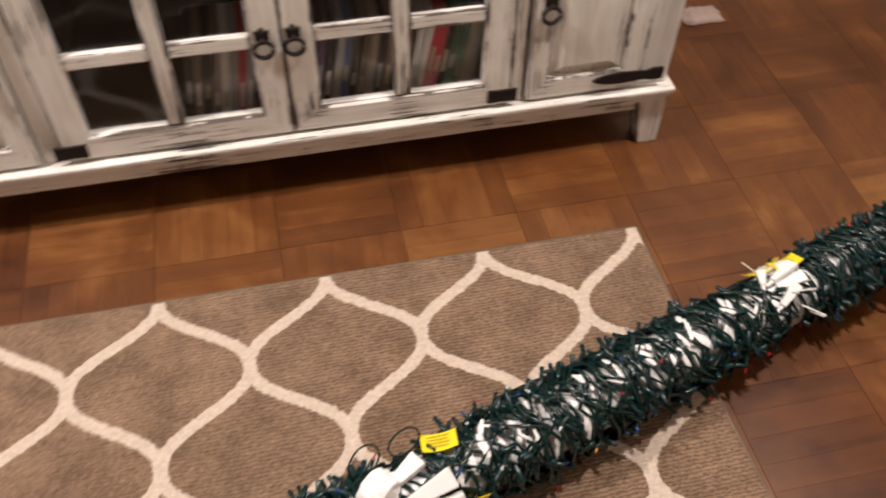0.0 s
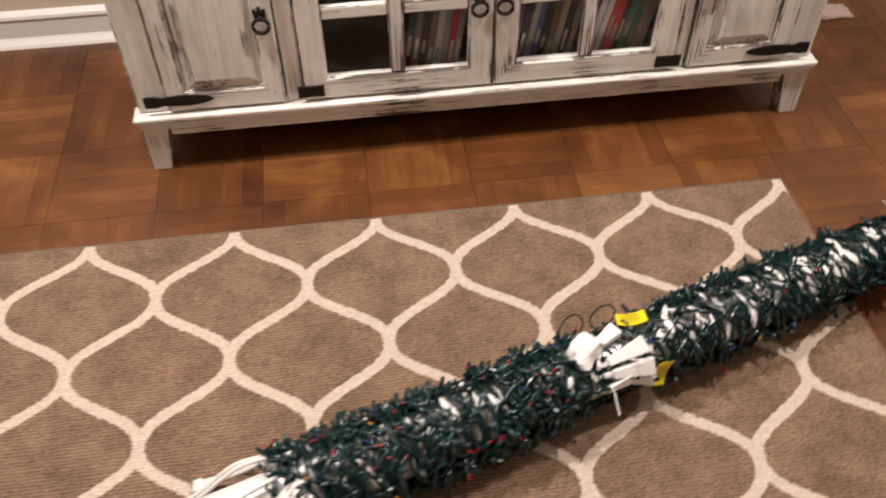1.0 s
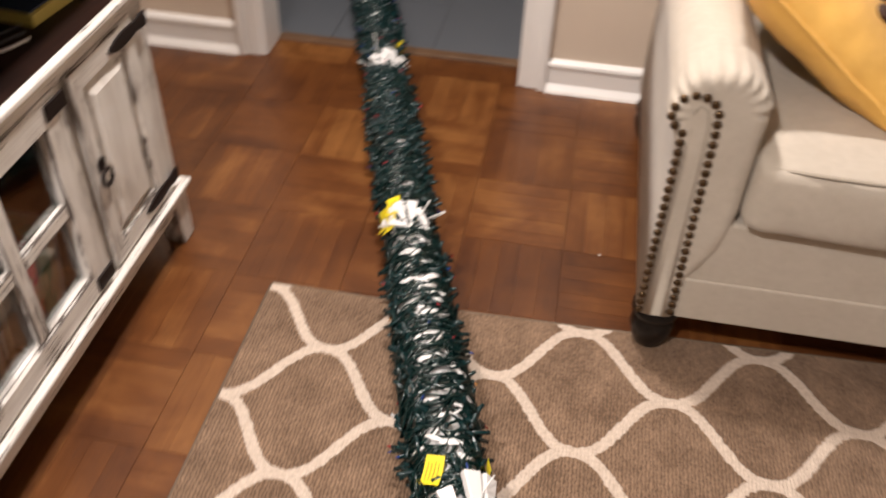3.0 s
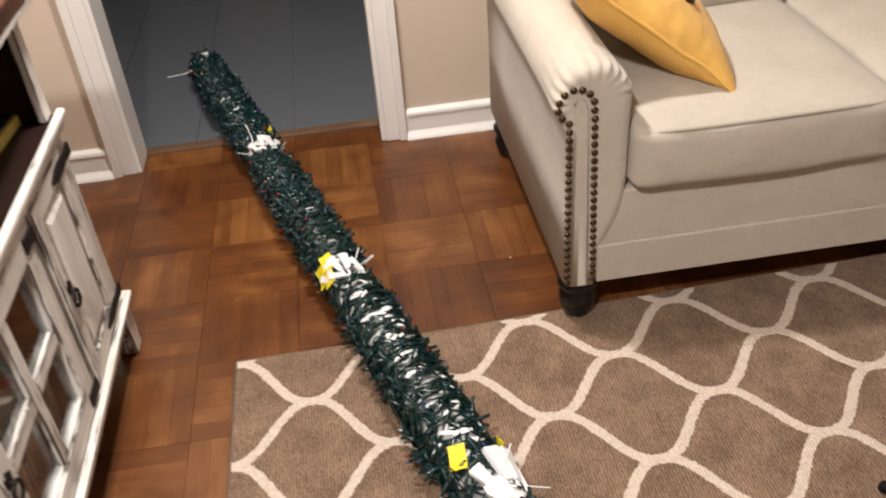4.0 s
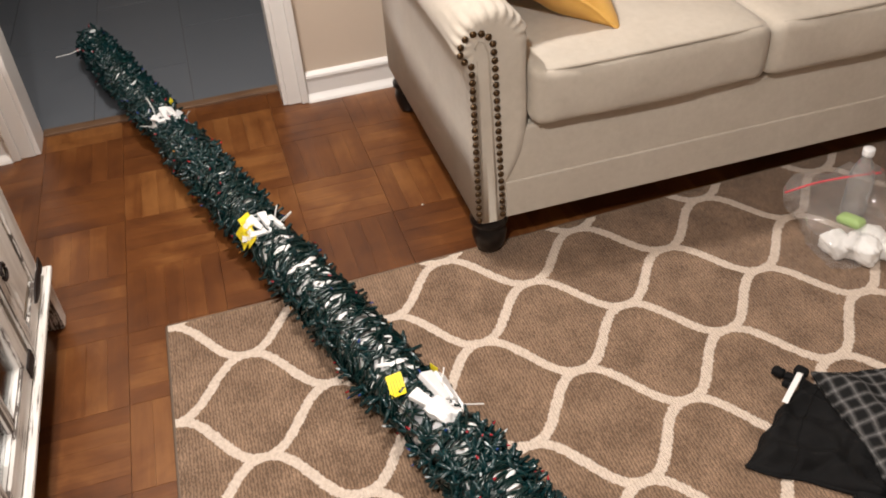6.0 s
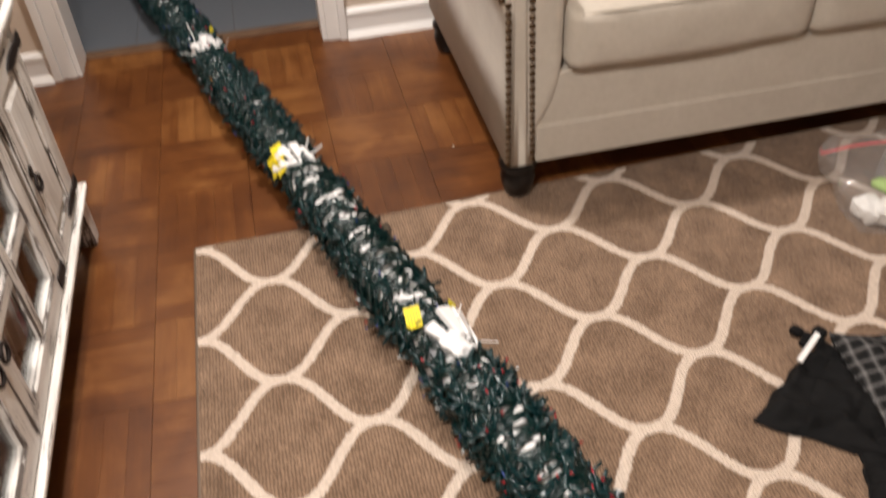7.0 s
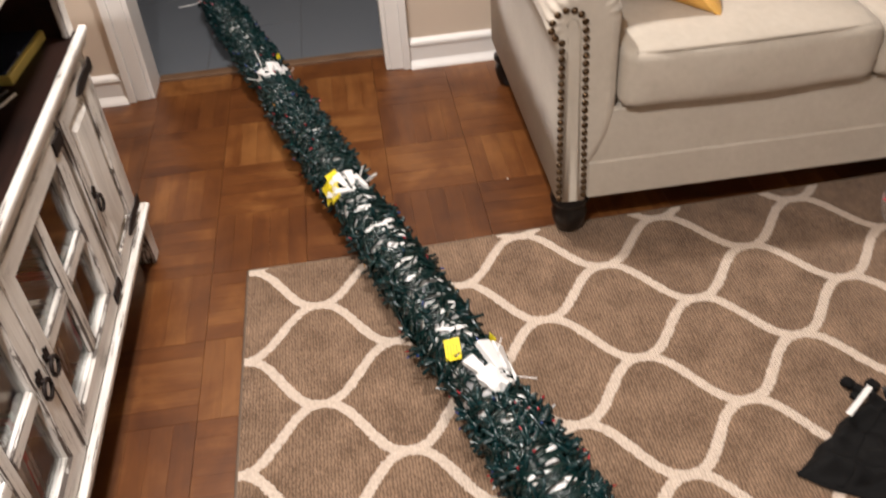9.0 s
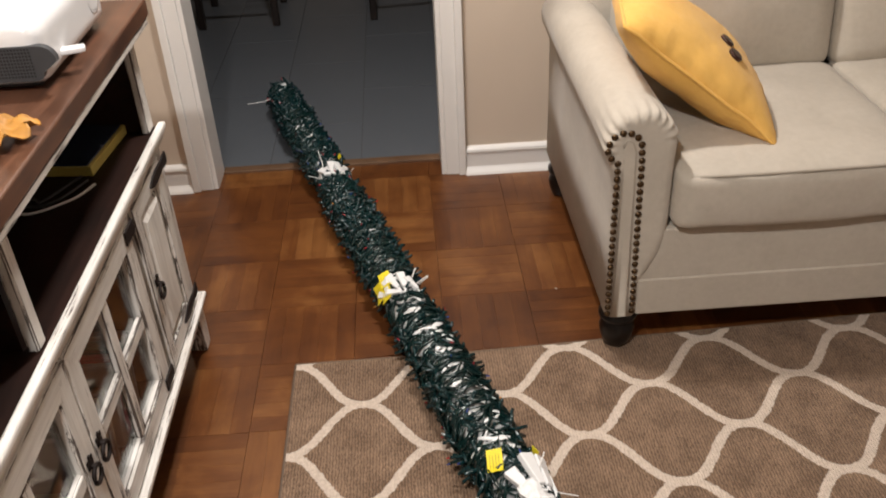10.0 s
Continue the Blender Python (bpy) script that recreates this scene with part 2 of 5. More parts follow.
CLEAN_V, GLAZED_V = distressed("worn_white_field", 2, -0.10), distressed("glazed_white_margin", 2, 0.035)
WORN_V, WORN_H = distressed("rubbed_edge_upright", 2, 0.115), distressed("rubbed_edge_level", 0, 0.115)
WHITE_V, WHITE_H = distressed("distressed_white_upright", 2), distressed("distressed_white_level", 0)
TOP_WOOD = dark_wood("walnut_stain", 0, (0.035, 0.014, 0.008), (0.15, 0.068, 0.038), 0.32)
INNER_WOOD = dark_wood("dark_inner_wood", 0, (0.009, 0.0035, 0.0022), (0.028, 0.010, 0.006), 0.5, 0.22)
CHAIR_WOOD = dark_wood("espresso_wood", 2, (0.008, 0.005, 0.004), (0.022, 0.014, 0.011), 0.4)
LEG_WOOD = dark_wood("black_brown_wood", 2, (0.003, 0.0022, 0.0018), (0.009, 0.006, 0.005), 0.32, 0.35)
OAK = dark_wood("threshold_oak", 1, (0.08, 0.04, 0.02), (0.19, 0.11, 0.06), 0.5)
IRON = simple("black_iron", (0.014, 0.0085, 0.007), 0.6, 0.1, 0.4, 60, 0.5, 0.25)
PANE = glassy("cabinet_glass", 0.03, (0.92, 0.93, 0.93), 0.008, 0.0, 0.4)
PARQUET = parquet_wood()
JOINT = simple("floor_joint", (0.018, 0.008, 0.004), 0.8)
RUG = rug_pile()
RUG_EDGE = simple("rug_binding", (0.17, 0.125, 0.092), 0.95, 0, 0.25, 200, 0.4, 0.1)
WALL = simple("beige_wall_paint", (0.62, 0.52, 0.42), 0.75, 0, 0.05, 14, 0.06, 0.3)
CEIL = simple("ceiling_paint", (0.8, 0.78, 0.74), 0.85, 0, 0.04, 14, 0.05, 0.3)
TRIM = simple("white_trim_paint", (0.80, 0.78, 0.75), 0.32, 0, 0.05, 25, 0.08)
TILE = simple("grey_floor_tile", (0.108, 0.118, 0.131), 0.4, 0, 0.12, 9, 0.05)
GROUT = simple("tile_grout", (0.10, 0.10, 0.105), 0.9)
LINEN = fabric("oatmeal_linen", (0.43, 0.385, 0.32), (0.57, 0.52, 0.445))
PIPING = fabric("linen_piping", (0.36, 0.32, 0.26), (0.45, 0.40, 0.335))
MUSTARD = fabric("mustard_cotton", (0.74, 0.41, 0.085), (0.88, 0.54, 0.150), 900, 0.8)
BRASS = simple("antique_brass", (0.10, 0.062, 0.032), 0.36, 0.9, 0.3, 80, 0.2)
BUTTON = simple("brown_button", (0.035, 0.012, 0.008), 0.3)
WIRE = simple("green_wire", (0.0018, 0.0165, 0.0155), 0.24, 0, 0.4, 90, 0)
SOCKET = simple("green_lamp_socket", (0.0022, 0.0215, 0.0235), 0.26, 0, 0.5, 70, 0)
PVC = simple("white_pvc", (0.78, 0.78, 0.77), 0.3, 0, 0.06, 20, 0.05)
CORD = simple("white_cord", (0.82, 0.81, 0.79), 0.4, 0, 0.08, 40, 0)
FOIL = simple("silver_tape", (0.45, 0.46, 0.48), 0.3, 0.5, 0.3, 60, 0.5)
YELLOW = simple("yellow_tag_paper", (0.80, 0.66, 0.02), 0.5, 0, 0.1, 30, 0.05)
INK = simple("tag_ink", (0.40, 0.32, 0.02), 0.6)
RED = simple("red_bulb", (0.34, 0.016, 0.024), 0.2, 0, 0.1, 30, 0)
BLUE = simple("blue_bulb", (0.02, 0.05, 0.22), 0.2, 0, 0.1, 30, 0)
AMBER = simple("amber_bulb", (0.5, 0.22, 0.04), 0.2, 0, 0.1, 30, 0)
CLEAR = simple("clear_bulb", (0.55, 0.6, 0.62), 0.15, 0, 0.1, 30, 0)
BLACK_CLOTH = fabric("black_cloth", (0.002, 0.002, 0.002), (0.008, 0.0078, 0.0080), 500, 1.0, 0.0)
PLAID = plaid()
SHELL = simple("white_gloss_plastic", (0.80, 0.80, 0.80), 0.22, 0, 0.03, 20, 0)
GRILLE = simple("charcoal_grille", (0.045, 0.048, 0.052), 0.5, 0, 0.2, 120, 0.3)
HOLE_DARK = simple("hole_dark", (0.008, 0.008, 0.009), 0.8)
LEAF = simple("orange_fabric_leaf", (0.46, 0.22, 0.04), 0.6, 0, 0.6, 60, 0.4)
FILM = glassy("clear_bag_film", 0.09, (1.0, 1.0, 1.0), 0.07, 0.06, 0.4)
BOTTLE = glassy("clear_bottle_plastic", 0.05, (0.98, 0.99, 0.99), 0.07, 0.14)
TISSUE = simple("white_tissue", (0.82, 0.81, 0.78), 0.9, 0, 0.06, 40, 0.5)
LIME = simple("pale_green_wrapper", (0.36, 0.55, 0.16), 0.5)
ZIP = simple("red_zip", (0.75, 0.03, 0.05), 0.4)

# ---- building helpers ----
BASE = {}


def thing(name, at, label, category, group="", kind=""):
    """An Empty at the thing's base, to which its parts are given."""
    ob = new(name)
    ob.location = at
    BASE[ob] = Vector(at)
    return tagged(ob, label, category, group, kind)


def mesh_of(name, bm, material, smooth=False):
    data = bpy.data.meshes.new(name)
    bm.normal_update()
    bm.to_mesh(data)
    bm.free()
    if material in (WHITE_V, WHITE_H) and "moulding" not in name and name != "panel":
        material = (material, WORN_V if material == WHITE_V else WORN_H)
        for p in data.polygons:
            p.material_index = 0 if max(abs(c) for c in p.normal) > 0.99 else 1
    elif name == "panel":
        material = (CLEAN_V, GLAZED_V)
        for p in data.polygons:
            p.material_index = 0 if max(abs(c) for c in p.normal) > 0.99 else 1
    elif material == (WHITE_V, WHITE_H):
        material = (WHITE_V, WHITE_H, WORN_V, WORN_H)
        for p in data.polygons:
            if max(abs(c) for c in p.normal) < 0.99:
                p.material_index += 2
    for m in material if isinstance(material, (list, tuple)) else (material,):
        data.materials.append(m)
    if smooth:
        for p in data.polygons:
            p.use_smooth = True
    return data


def part(name, bm, material, parent, label="", smooth=False):
    """Links a bmesh, given in the world's metres, as one mesh under a thing or a part."""
    base = BASE[parent]
    bmesh.ops.translate(bm, verts=bm.verts, vec=-base)
    ob = new(name, mesh_of(name, bm, material, smooth))
    ob.parent = parent
    BASE[ob] = base
    return tagged(ob, label)


def single(name, bm, material, label="", category="", group="", kind="", smooth=False, at=None):
    """A thing of one mesh, with its origin at its base."""
    base = Vector(at) if at else Vector((0, 0, 0))
    bmesh.ops.translate(bm, verts=bm.verts, vec=-base)
    ob = new(name, mesh_of(name, bm, material, smooth))
    ob.location = base
    BASE[ob] = base
    return tagged(ob, label, category, group, kind)


def box(bm, x0, x1, y0, y1, z0, z1, bevel=0.0, segments=2):
    made = bmesh.ops.create_cube(bm, size=1)["verts"]
    for v in made:
        v.co = Vector(((x0 + x1) / 2 + v.co.x * (x1 - x0), (y0 + y1) / 2 + v.co.y * (y1 - y0), (z0 + z1) / 2 + v.co.z * (z1 - z0)))
    if bevel:
        edges = list({e for v in made for e in v.link_edges})
        bmesh.ops.bevel(bm, geom=edges, offset=bevel, segments=segments, affect="EDGES", profile=0.5)
    return bm


def boxed(*args, **kw):
    return box(bmesh.new(), *args, **kw)


def tube(bm, points, radius, sides=6, closed=False, taper=None):
    """A round tube along points."""
    points = [Vector(p) for p in points]
    count, rings = len(points), []
    up = Vector((0, 0, 1))
    for i, p in enumerate(points):
        a = points[i - 1] if i or closed else p
        b = points[(i + 1) % count] if i < count - 1 or closed else p
        d = (b - a).normalized()
        side = d.cross(up)
        if side.length < 1e-3:
            side = d.cross(Vector((1, 0, 0)))
        side.normalize()
        top = side.cross(d)
        r = radius * (taper(i / (count - 1)) if taper else 1)
        rings.append([bm.verts.new(p + r * (math.cos(k * 2 * math.pi / sides) * side + math.sin(k * 2 * math.pi / sides) * top)) for k in range(sides)])
    for i in range(count if closed else count - 1):
        r0, r1 = rings[i], rings[(i + 1) % count]
        for k in range(sides):
            bm.faces.new((r0[k], r0[(k + 1) % sides], r1[(k + 1) % sides], r1[k]))
    if not closed:
        bm.faces.new(rings[0][::-1])
        bm.faces.new(rings[-1])
    return bm


def curve_points(points, steps=8):
    """A smooth line (Catmull-Rom) through points."""
    p = [Vector(q) for q in points]
    p = [2 * p[0] - p[1], *p, 2 * p[-1] - p[-2]]
    out = []
    for i in range(1, len(p) - 2):
        for k in range(steps):
            t = k / steps
            out.append(0.5 * (2 * p[i] + (p[i + 1] - p[i - 1]) * t + (2 * p[i - 1] - 5 * p[i] + 4 * p[i + 1] - p[i + 2]) * t * t + (3 * p[i] - p[i - 1] - 3 * p[i + 1] + p[i + 2]) * t**3))
    return out + [p[-2]]


def lathe(bm, at, profile, sides=20):
    """Turned work: rings of (radius, height) round the upright through at."""
    rings = []
    for r, z in profile:
        rings.append([bm.verts.new((at[0] + r * math.cos(k * 2 * math.pi / sides), at[1] + r * math.sin(k * 2 * math.pi / sides), at[2] + z)) for k in range(sides)])
    for r0, r1 in zip(rings, rings[1:]):
        for k in range(sides):
            bm.faces.new((r0[k], r0[(k + 1) % sides], r1[(k + 1) % sides], r1[k]))
    bm.faces.new(rings[0][::-1])
    bm.faces.new(rings[-1])
    return bm


def puffed(h, r, puff=(0, 0, 0), cuts=12, wrinkle=0.0, seed=0.0):
    """A stuffed block of half sizes h, edge radius r, swollen along each axis by puff."""
    bm = bmesh.new()
    bmesh.ops.create_cube(bm, size=2)
    bmesh.ops.subdivide_edges(bm, edges=bm.edges, cuts=cuts, use_grid_fill=True)
    h = Vector(h)
    for v in bm.verts:
        u = v.co.copy()
        c = Vector((u.x * h.x, u.y * h.y, u.z * h.z))
        inner = Vector([max(-(h[i] - r), min(h[i] - r, c[i])) for i in range(3)])
        off = c - inner
        p = inner + (off.normalized() * r if off.length > 1e-6 else off)
        for i in range(3):
            j, k = (i + 1) % 3, (i + 2) % 3
            p[i] += puff[i] * u[i] * (1 - u[j] ** 2) * (1 - u[k] ** 2)
        if wrinkle:
            p += wrinkle * noise.noise_vector(p * 6 + Vector((seed, seed * 2, 0)))
        v.co = p
    return bm


def moved(bm, m):
    bmesh.ops.transform(bm, matrix=m, verts=bm.verts)
    return bm

# ---- the large structure ----
WALL_X, BACK_Y, WEST, SOUTH, HIGH = 1.035, 0.87, -5.2, -4.0, 2.5
DOOR_0, DOOR_1, DOOR_H = -0.443, 0.367, 2.05
KITCHEN_X = 3.75

floor = single("floor", boxed(WEST, 1.136, SOUTH, BACK_Y, -0.05, -0.010), JOINT, "worn orange-brown wooden parquet floor in basket weave", "floor", kind="structure")
single("wall_north", boxed(WEST - 0.1, WALL_X + 0.12, BACK_Y, BACK_Y + 0.1, -0.05, HIGH), WALL, "plain beige painted wall behind the white cabinet", "wall", kind="structure")
bm = boxed(WALL_X, WALL_X + 0.12, DOOR_1 + 0.014, BACK_Y, -0.05, HIGH)
box(bm, WALL_X, WALL_X + 0.12, SOUTH, DOOR_0 - 0.014, -0.05, HIGH)
box(bm, WALL_X, WALL_X + 0.12, DOOR_0 - 0.014, DOOR_1 + 0.014, DOOR_H + 0.014, HIGH)
single("wall_east", bm, WALL, "beige painted wall with a cased doorway", "wall", kind="structure")
single("wall_south", boxed(WEST - 0.1, WALL_X + 0.12, SOUTH - 0.1, SOUTH, -0.05, HIGH), WALL, "plain beige painted wall", "wall", kind="structure")
single("wall_west", boxed(WEST - 0.1, WEST, SOUTH, BACK_Y, -0.05, HIGH), WALL, "plain beige painted wall", "wall", kind="structure")
single("ceiling", boxed(WEST - 0.1, KITCHEN_X + 0.1, SOUTH - 0.1, BACK_Y + 1.4, HIGH, HIGH + 0.1), CEIL, "plain white ceiling", "ceiling", kind="structure")


def baseboard(x0, x1, y0, y1, face):
    """A skirting with a rounded cap and a flared shoe, along x (face -y) or along y (face -x)."""
    profile = [(0, 0), (0.034, 0), (0.030, 0.008), (0.019, 0.020), (0.015, 0.026), (0.015, 0.080), (0.019, 0.085), (0.017, 0.094), (0.010, 0.100), (0, 0.104)]
    bm = bmesh.new()
    ends = []
    for e in (0, 1):
        ring = []
        for out, z in profile:
            if face == "-y":
                ring.append(bm.verts.new(((x0, x1)[e], y1 - out, z)))
            else:
                ring.append(bm.verts.new((x1 - out, (y0, y1)[e], z)))
        ends.append(ring)
    n = len(profile)
    for k in range(n):
        bm.faces.new((ends[0][k], ends[1][k], ends[1][(k + 1) % n], ends[0][(k + 1) % n]))
    bm.faces.new(ends[0])
    bm.faces.new(ends[1][::-1])
    bmesh.ops.recalc_face_normals(bm, faces=bm.faces)
    return bm


CASE_W = 0.088
for data in ((WEST, WALL_X - 0.036, 0, BACK_Y, "-y"), (0, WALL_X, DOOR_1 + CASE_W, BACK_Y - 0.036, "-x"), (0, WALL_X, SOUTH, DOOR_0 - CASE_W, "-x")):
    single("baseboard", baseboard(*data), TRIM, "white painted wooden baseboard with a flared shoe", "baseboard", kind="structure")


def casing(y_in, side):
    """A stepped door casing: flat board, raised outer band, inner bead."""
    bm = bmesh.new()
    for a, b, out in ((0.0, 0.016, 0.014), (0.016, 0.062, 0.019), (0.062, CASE_W, 0.030)):
        lo, hi = sorted((y_in + side * a, y_in + side * b))
        box(bm, WALL_X - out, WALL_X, lo, hi, 0, DOOR_H + 0.09, 0.003)
    return bm


door_1 = thing("door_1", (WALL_X, (DOOR_0 + DOOR_1) / 2, 0), "open doorway with a white moulded casing", "doorway", kind="structure")
part("casing", casing(DOOR_1, 1), TRIM, door_1)
part("casing", casing(DOOR_0, -1), TRIM, door_1)
part("head_casing", boxed(WALL_X - 0.02, WALL_X, DOOR_0 - 0.002, DOOR_1 + 0.002, DOOR_H, DOOR_H + 0.09, 0.003), TRIM, door_1)
part("jamb", boxed(WALL_X - 0.004, WALL_X + 0.124, DOOR_1, DOOR_1 + 0.014, 0, DOOR_H), TRIM, door_1)
part("jamb", boxed(WALL_X - 0.004, WALL_X + 0.124, DOOR_0 - 0.014, DOOR_0, 0, DOOR_H), TRIM, door_1)
part("head_jamb", boxed(WALL_X - 0.004, WALL_X + 0.124, DOOR_0, DOOR_1, DOOR_H, DOOR_H + 0.014), TRIM, door_1)
part("threshold", boxed(1.136, 1.178, DOOR_0, DOOR_1, -0.01, 0.009, 0.004), OAK, door_1, "worn oak threshold strip")

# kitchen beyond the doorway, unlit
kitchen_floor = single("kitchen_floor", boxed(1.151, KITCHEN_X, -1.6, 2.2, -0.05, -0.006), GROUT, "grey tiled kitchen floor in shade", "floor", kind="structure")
single("kitchen_wall_east", boxed(KITCHEN_X, KITCHEN_X + 0.1, -1.7, 2.3, -0.05, HIGH), WALL, "dim beige kitchen wall", "wall", kind="structure")
single("kitchen_wall_south", boxed(1.15, KITCHEN_X, -1.7, -1.6, -0.05, HIGH), WALL, "dim beige kitchen wall", "wall", kind="structure")
single("kitchen_wall_north", boxed(1.15, KITCHEN_X, 2.2, 2.3, -0.05, HIGH), WALL, "dim beige kitchen wall", "wall", kind="structure")
single("kitchen_wall_west", boxed(1.035, 1.15, BACK_Y + 0.1, 2.2, -0.05, HIGH), WALL, "dim beige kitchen wall", "wall", kind="structure")

# ---- rug ----
RX0, RY0 = -2.56, -3.05


def skew(y):
    """How far the short edge strays from the square towards the sofa."""
    return 0.036 * max(0.0, -y - 0.45)


bm = bmesh.new()
bmesh.ops.create_grid(bm, x_segments=64, y_segments=72, size=1)
for v in bm.verts:
    x, y = RX0 + (v.co.x + 1) / 2 * (0.004 - RX0), RY0 + (v.co.y + 1) / 2 * (0.006 - RY0)
    x += (x - RX0) / -RX0 * skew(y)
    lift = 0.0006 * noise.noise(Vector((x * 3, y * 3, 0)))
    v.co = Vector((x, y, 0.0095 + lift))
rim = [e for e in bm.edges if e.is_boundary]
low = bmesh.ops.extrude_edge_only(bm, edges=rim)["geom"]
for v in low:
    if isinstance(v, bmesh.types.BMVert):
        v.co += Vector((0.003 * (1 if v.co.x > -1 else -1), 0.003 * (1 if v.co.y > -1 else -1), 0))
        v.co.z = 0.0005
rug = single("area_rug", bm, RUG, "taupe ribbed area rug with cream ogee trellis", "rug", smooth=False)
bm = bmesh.new()
tube(bm, [(0.004, 0.008, 0.0056), (RX0, 0.008, 0.0056)], 0.0046, 6)
tube(bm, [(0.006, 0.008, 0.0056), (0.006, -0.45, 0.0056), (0.006 + skew(RY0), RY0, 0.0056)], 0.0046, 6)
part("binding", bm, RUG_EDGE, rug, "stitched taupe edge binding", True)


# ---- white cabinet ----
CX0, CX1, CF, CB = -1.484, 0.141, 0.268, 0.72   # body: sides, front, back
Z_MID, Z_TOP = 0.657, 0.942
cab = thing("media_cabinet", ((CX0 + CX1) / 2, (CF + CB) / 2, 0), "distressed white wooden media cabinet with walnut top and glass doors", "cabinet")
part("top", boxed(CX0 - 0.034, CX1 + 0.062, CF - 0.030, CB + 0.02, Z_TOP - 0.038, Z_TOP, 0.004), TOP_WOOD, cab, "dark walnut-stained plank top")
part("top_trim", boxed(CX0 - 0.018, CX1 + 0.046, CF - 0.028, CB, Z_TOP - 0.053, Z_TOP - 0.0385, 0.002), WHITE_H, cab)
for x0, x1 in ((CX0, CX0 + 0.02), (CX1 - 0.02, CX1)):
    part("side_panel", boxed(x0, x1, CF + 0.03, CB, 0.115, Z_MID - 0.021), WHITE_V, cab)
    part("side_panel", boxed(x0, x1, CF + 0.03, CB, Z_MID, Z_TOP - 0.052), WHITE_V, cab)
# back lengthened down to the floor to keep the space under the cabinet dark
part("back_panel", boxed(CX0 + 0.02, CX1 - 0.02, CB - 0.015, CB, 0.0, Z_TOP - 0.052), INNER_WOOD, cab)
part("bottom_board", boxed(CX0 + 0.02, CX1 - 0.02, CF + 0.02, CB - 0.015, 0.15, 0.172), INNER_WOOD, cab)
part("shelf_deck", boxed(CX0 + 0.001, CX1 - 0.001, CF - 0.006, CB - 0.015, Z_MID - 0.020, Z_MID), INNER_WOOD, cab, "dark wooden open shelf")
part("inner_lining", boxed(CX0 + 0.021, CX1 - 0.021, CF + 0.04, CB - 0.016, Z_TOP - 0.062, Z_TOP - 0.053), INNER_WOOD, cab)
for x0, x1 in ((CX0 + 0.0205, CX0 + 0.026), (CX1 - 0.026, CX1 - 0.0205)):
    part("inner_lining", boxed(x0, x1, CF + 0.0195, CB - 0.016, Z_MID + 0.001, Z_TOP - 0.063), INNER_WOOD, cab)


def moulding(z0, z1, out, past, deep):
    """A nosed moulding along the front, running a little past the ends: two rounded noses with a groove between."""
    h = z1 - z0
    bm = bmesh.new()
    box(bm, CX0 - past, CX1 + past, CF - out, CF + deep, z0 + 0.42 * h, z1, 0.0045, 3)
    box(bm, CX0 - past + 0.004, CX1 + past - 0.004, CF - out + 0.005, CF + deep, z0, z0 + 0.36 * h, 0.003, 3)
    box(bm, CX0 - past + 0.006, CX1 + past - 0.006, CF - out + 0.008, CF + deep, z0 + 0.30 * h, z0 + 0.46 * h)
    return bm


def cove(z0, z1, out, past):
    return boxed(CX0 - past, CX1 + past, CF - out, CF + 0.02, z0, z1, 0.004)


part("base_moulding", moulding(0.143, 0.165, 0.027, 0.014, 0.03), WHITE_H, cab)
part("cove_moulding", cove(0.127, 0.1425, 0.016, 0.006), WHITE_H, cab)
part("shelf_moulding", moulding(Z_MID - 0.020, Z_MID + 0.006, 0.024, 0.016, -0.006), WHITE_H, cab)
part("cove_moulding", cove(Z_MID - 0.034, Z_MID - 0.0205, 0.014, 0.006), WHITE_H, cab)
part("apron", boxed(CX0 + 0.059, CX1 - 0.059, CF - 0.006, CF + 0.014, 0.100, 0.1265, 0.002), WHITE_H, cab)
for left in (True, False):
    x0, x1 = (CX0 - 0.004, CX0 + 0.058) if left else (CX1 - 0.058, CX1 + 0.008)
    for y in (CF - 0.010, CB - 0.048):
        bm = boxed(x0, x1, y, y + 0.048, 0, 0.1265, 0.002)
        for v in bm.verts:
            if v.co.z < 0.02 and (v.co.x > (x0 + x1) / 2) == left:
                v.co.x += -0.020 if left else 0.020
        part("leg", bm, WHITE_V, cab, "tapered distressed white leg")
STILES = ((CX0, -1.415), (-1.141, -1.102), (-0.212, -0.182), (0.073, CX1))
for x0, x1 in STILES:
    part("stile", boxed(x0, x1, CF, CF + 0.028, 0.165, Z_MID - 0.0345, 0.0045), WHITE_V, cab)
for x0, x1 in ((CX0, CX0 + 0.034), (-0.690, -0.658), (CX1 - 0.042, CX1)):
    part("upper_stile", boxed(x0, x1, CF, CF + 0.019, Z_MID, Z_TOP - 0.052, 0.0045), WHITE_V, cab)
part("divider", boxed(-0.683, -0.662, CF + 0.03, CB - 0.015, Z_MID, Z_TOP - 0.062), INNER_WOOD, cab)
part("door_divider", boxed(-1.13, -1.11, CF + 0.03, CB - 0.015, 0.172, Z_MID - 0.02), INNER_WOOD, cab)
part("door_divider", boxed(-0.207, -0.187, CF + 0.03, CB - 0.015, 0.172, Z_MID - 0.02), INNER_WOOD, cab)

DZ0, DZ1 = 0.172, 0.616


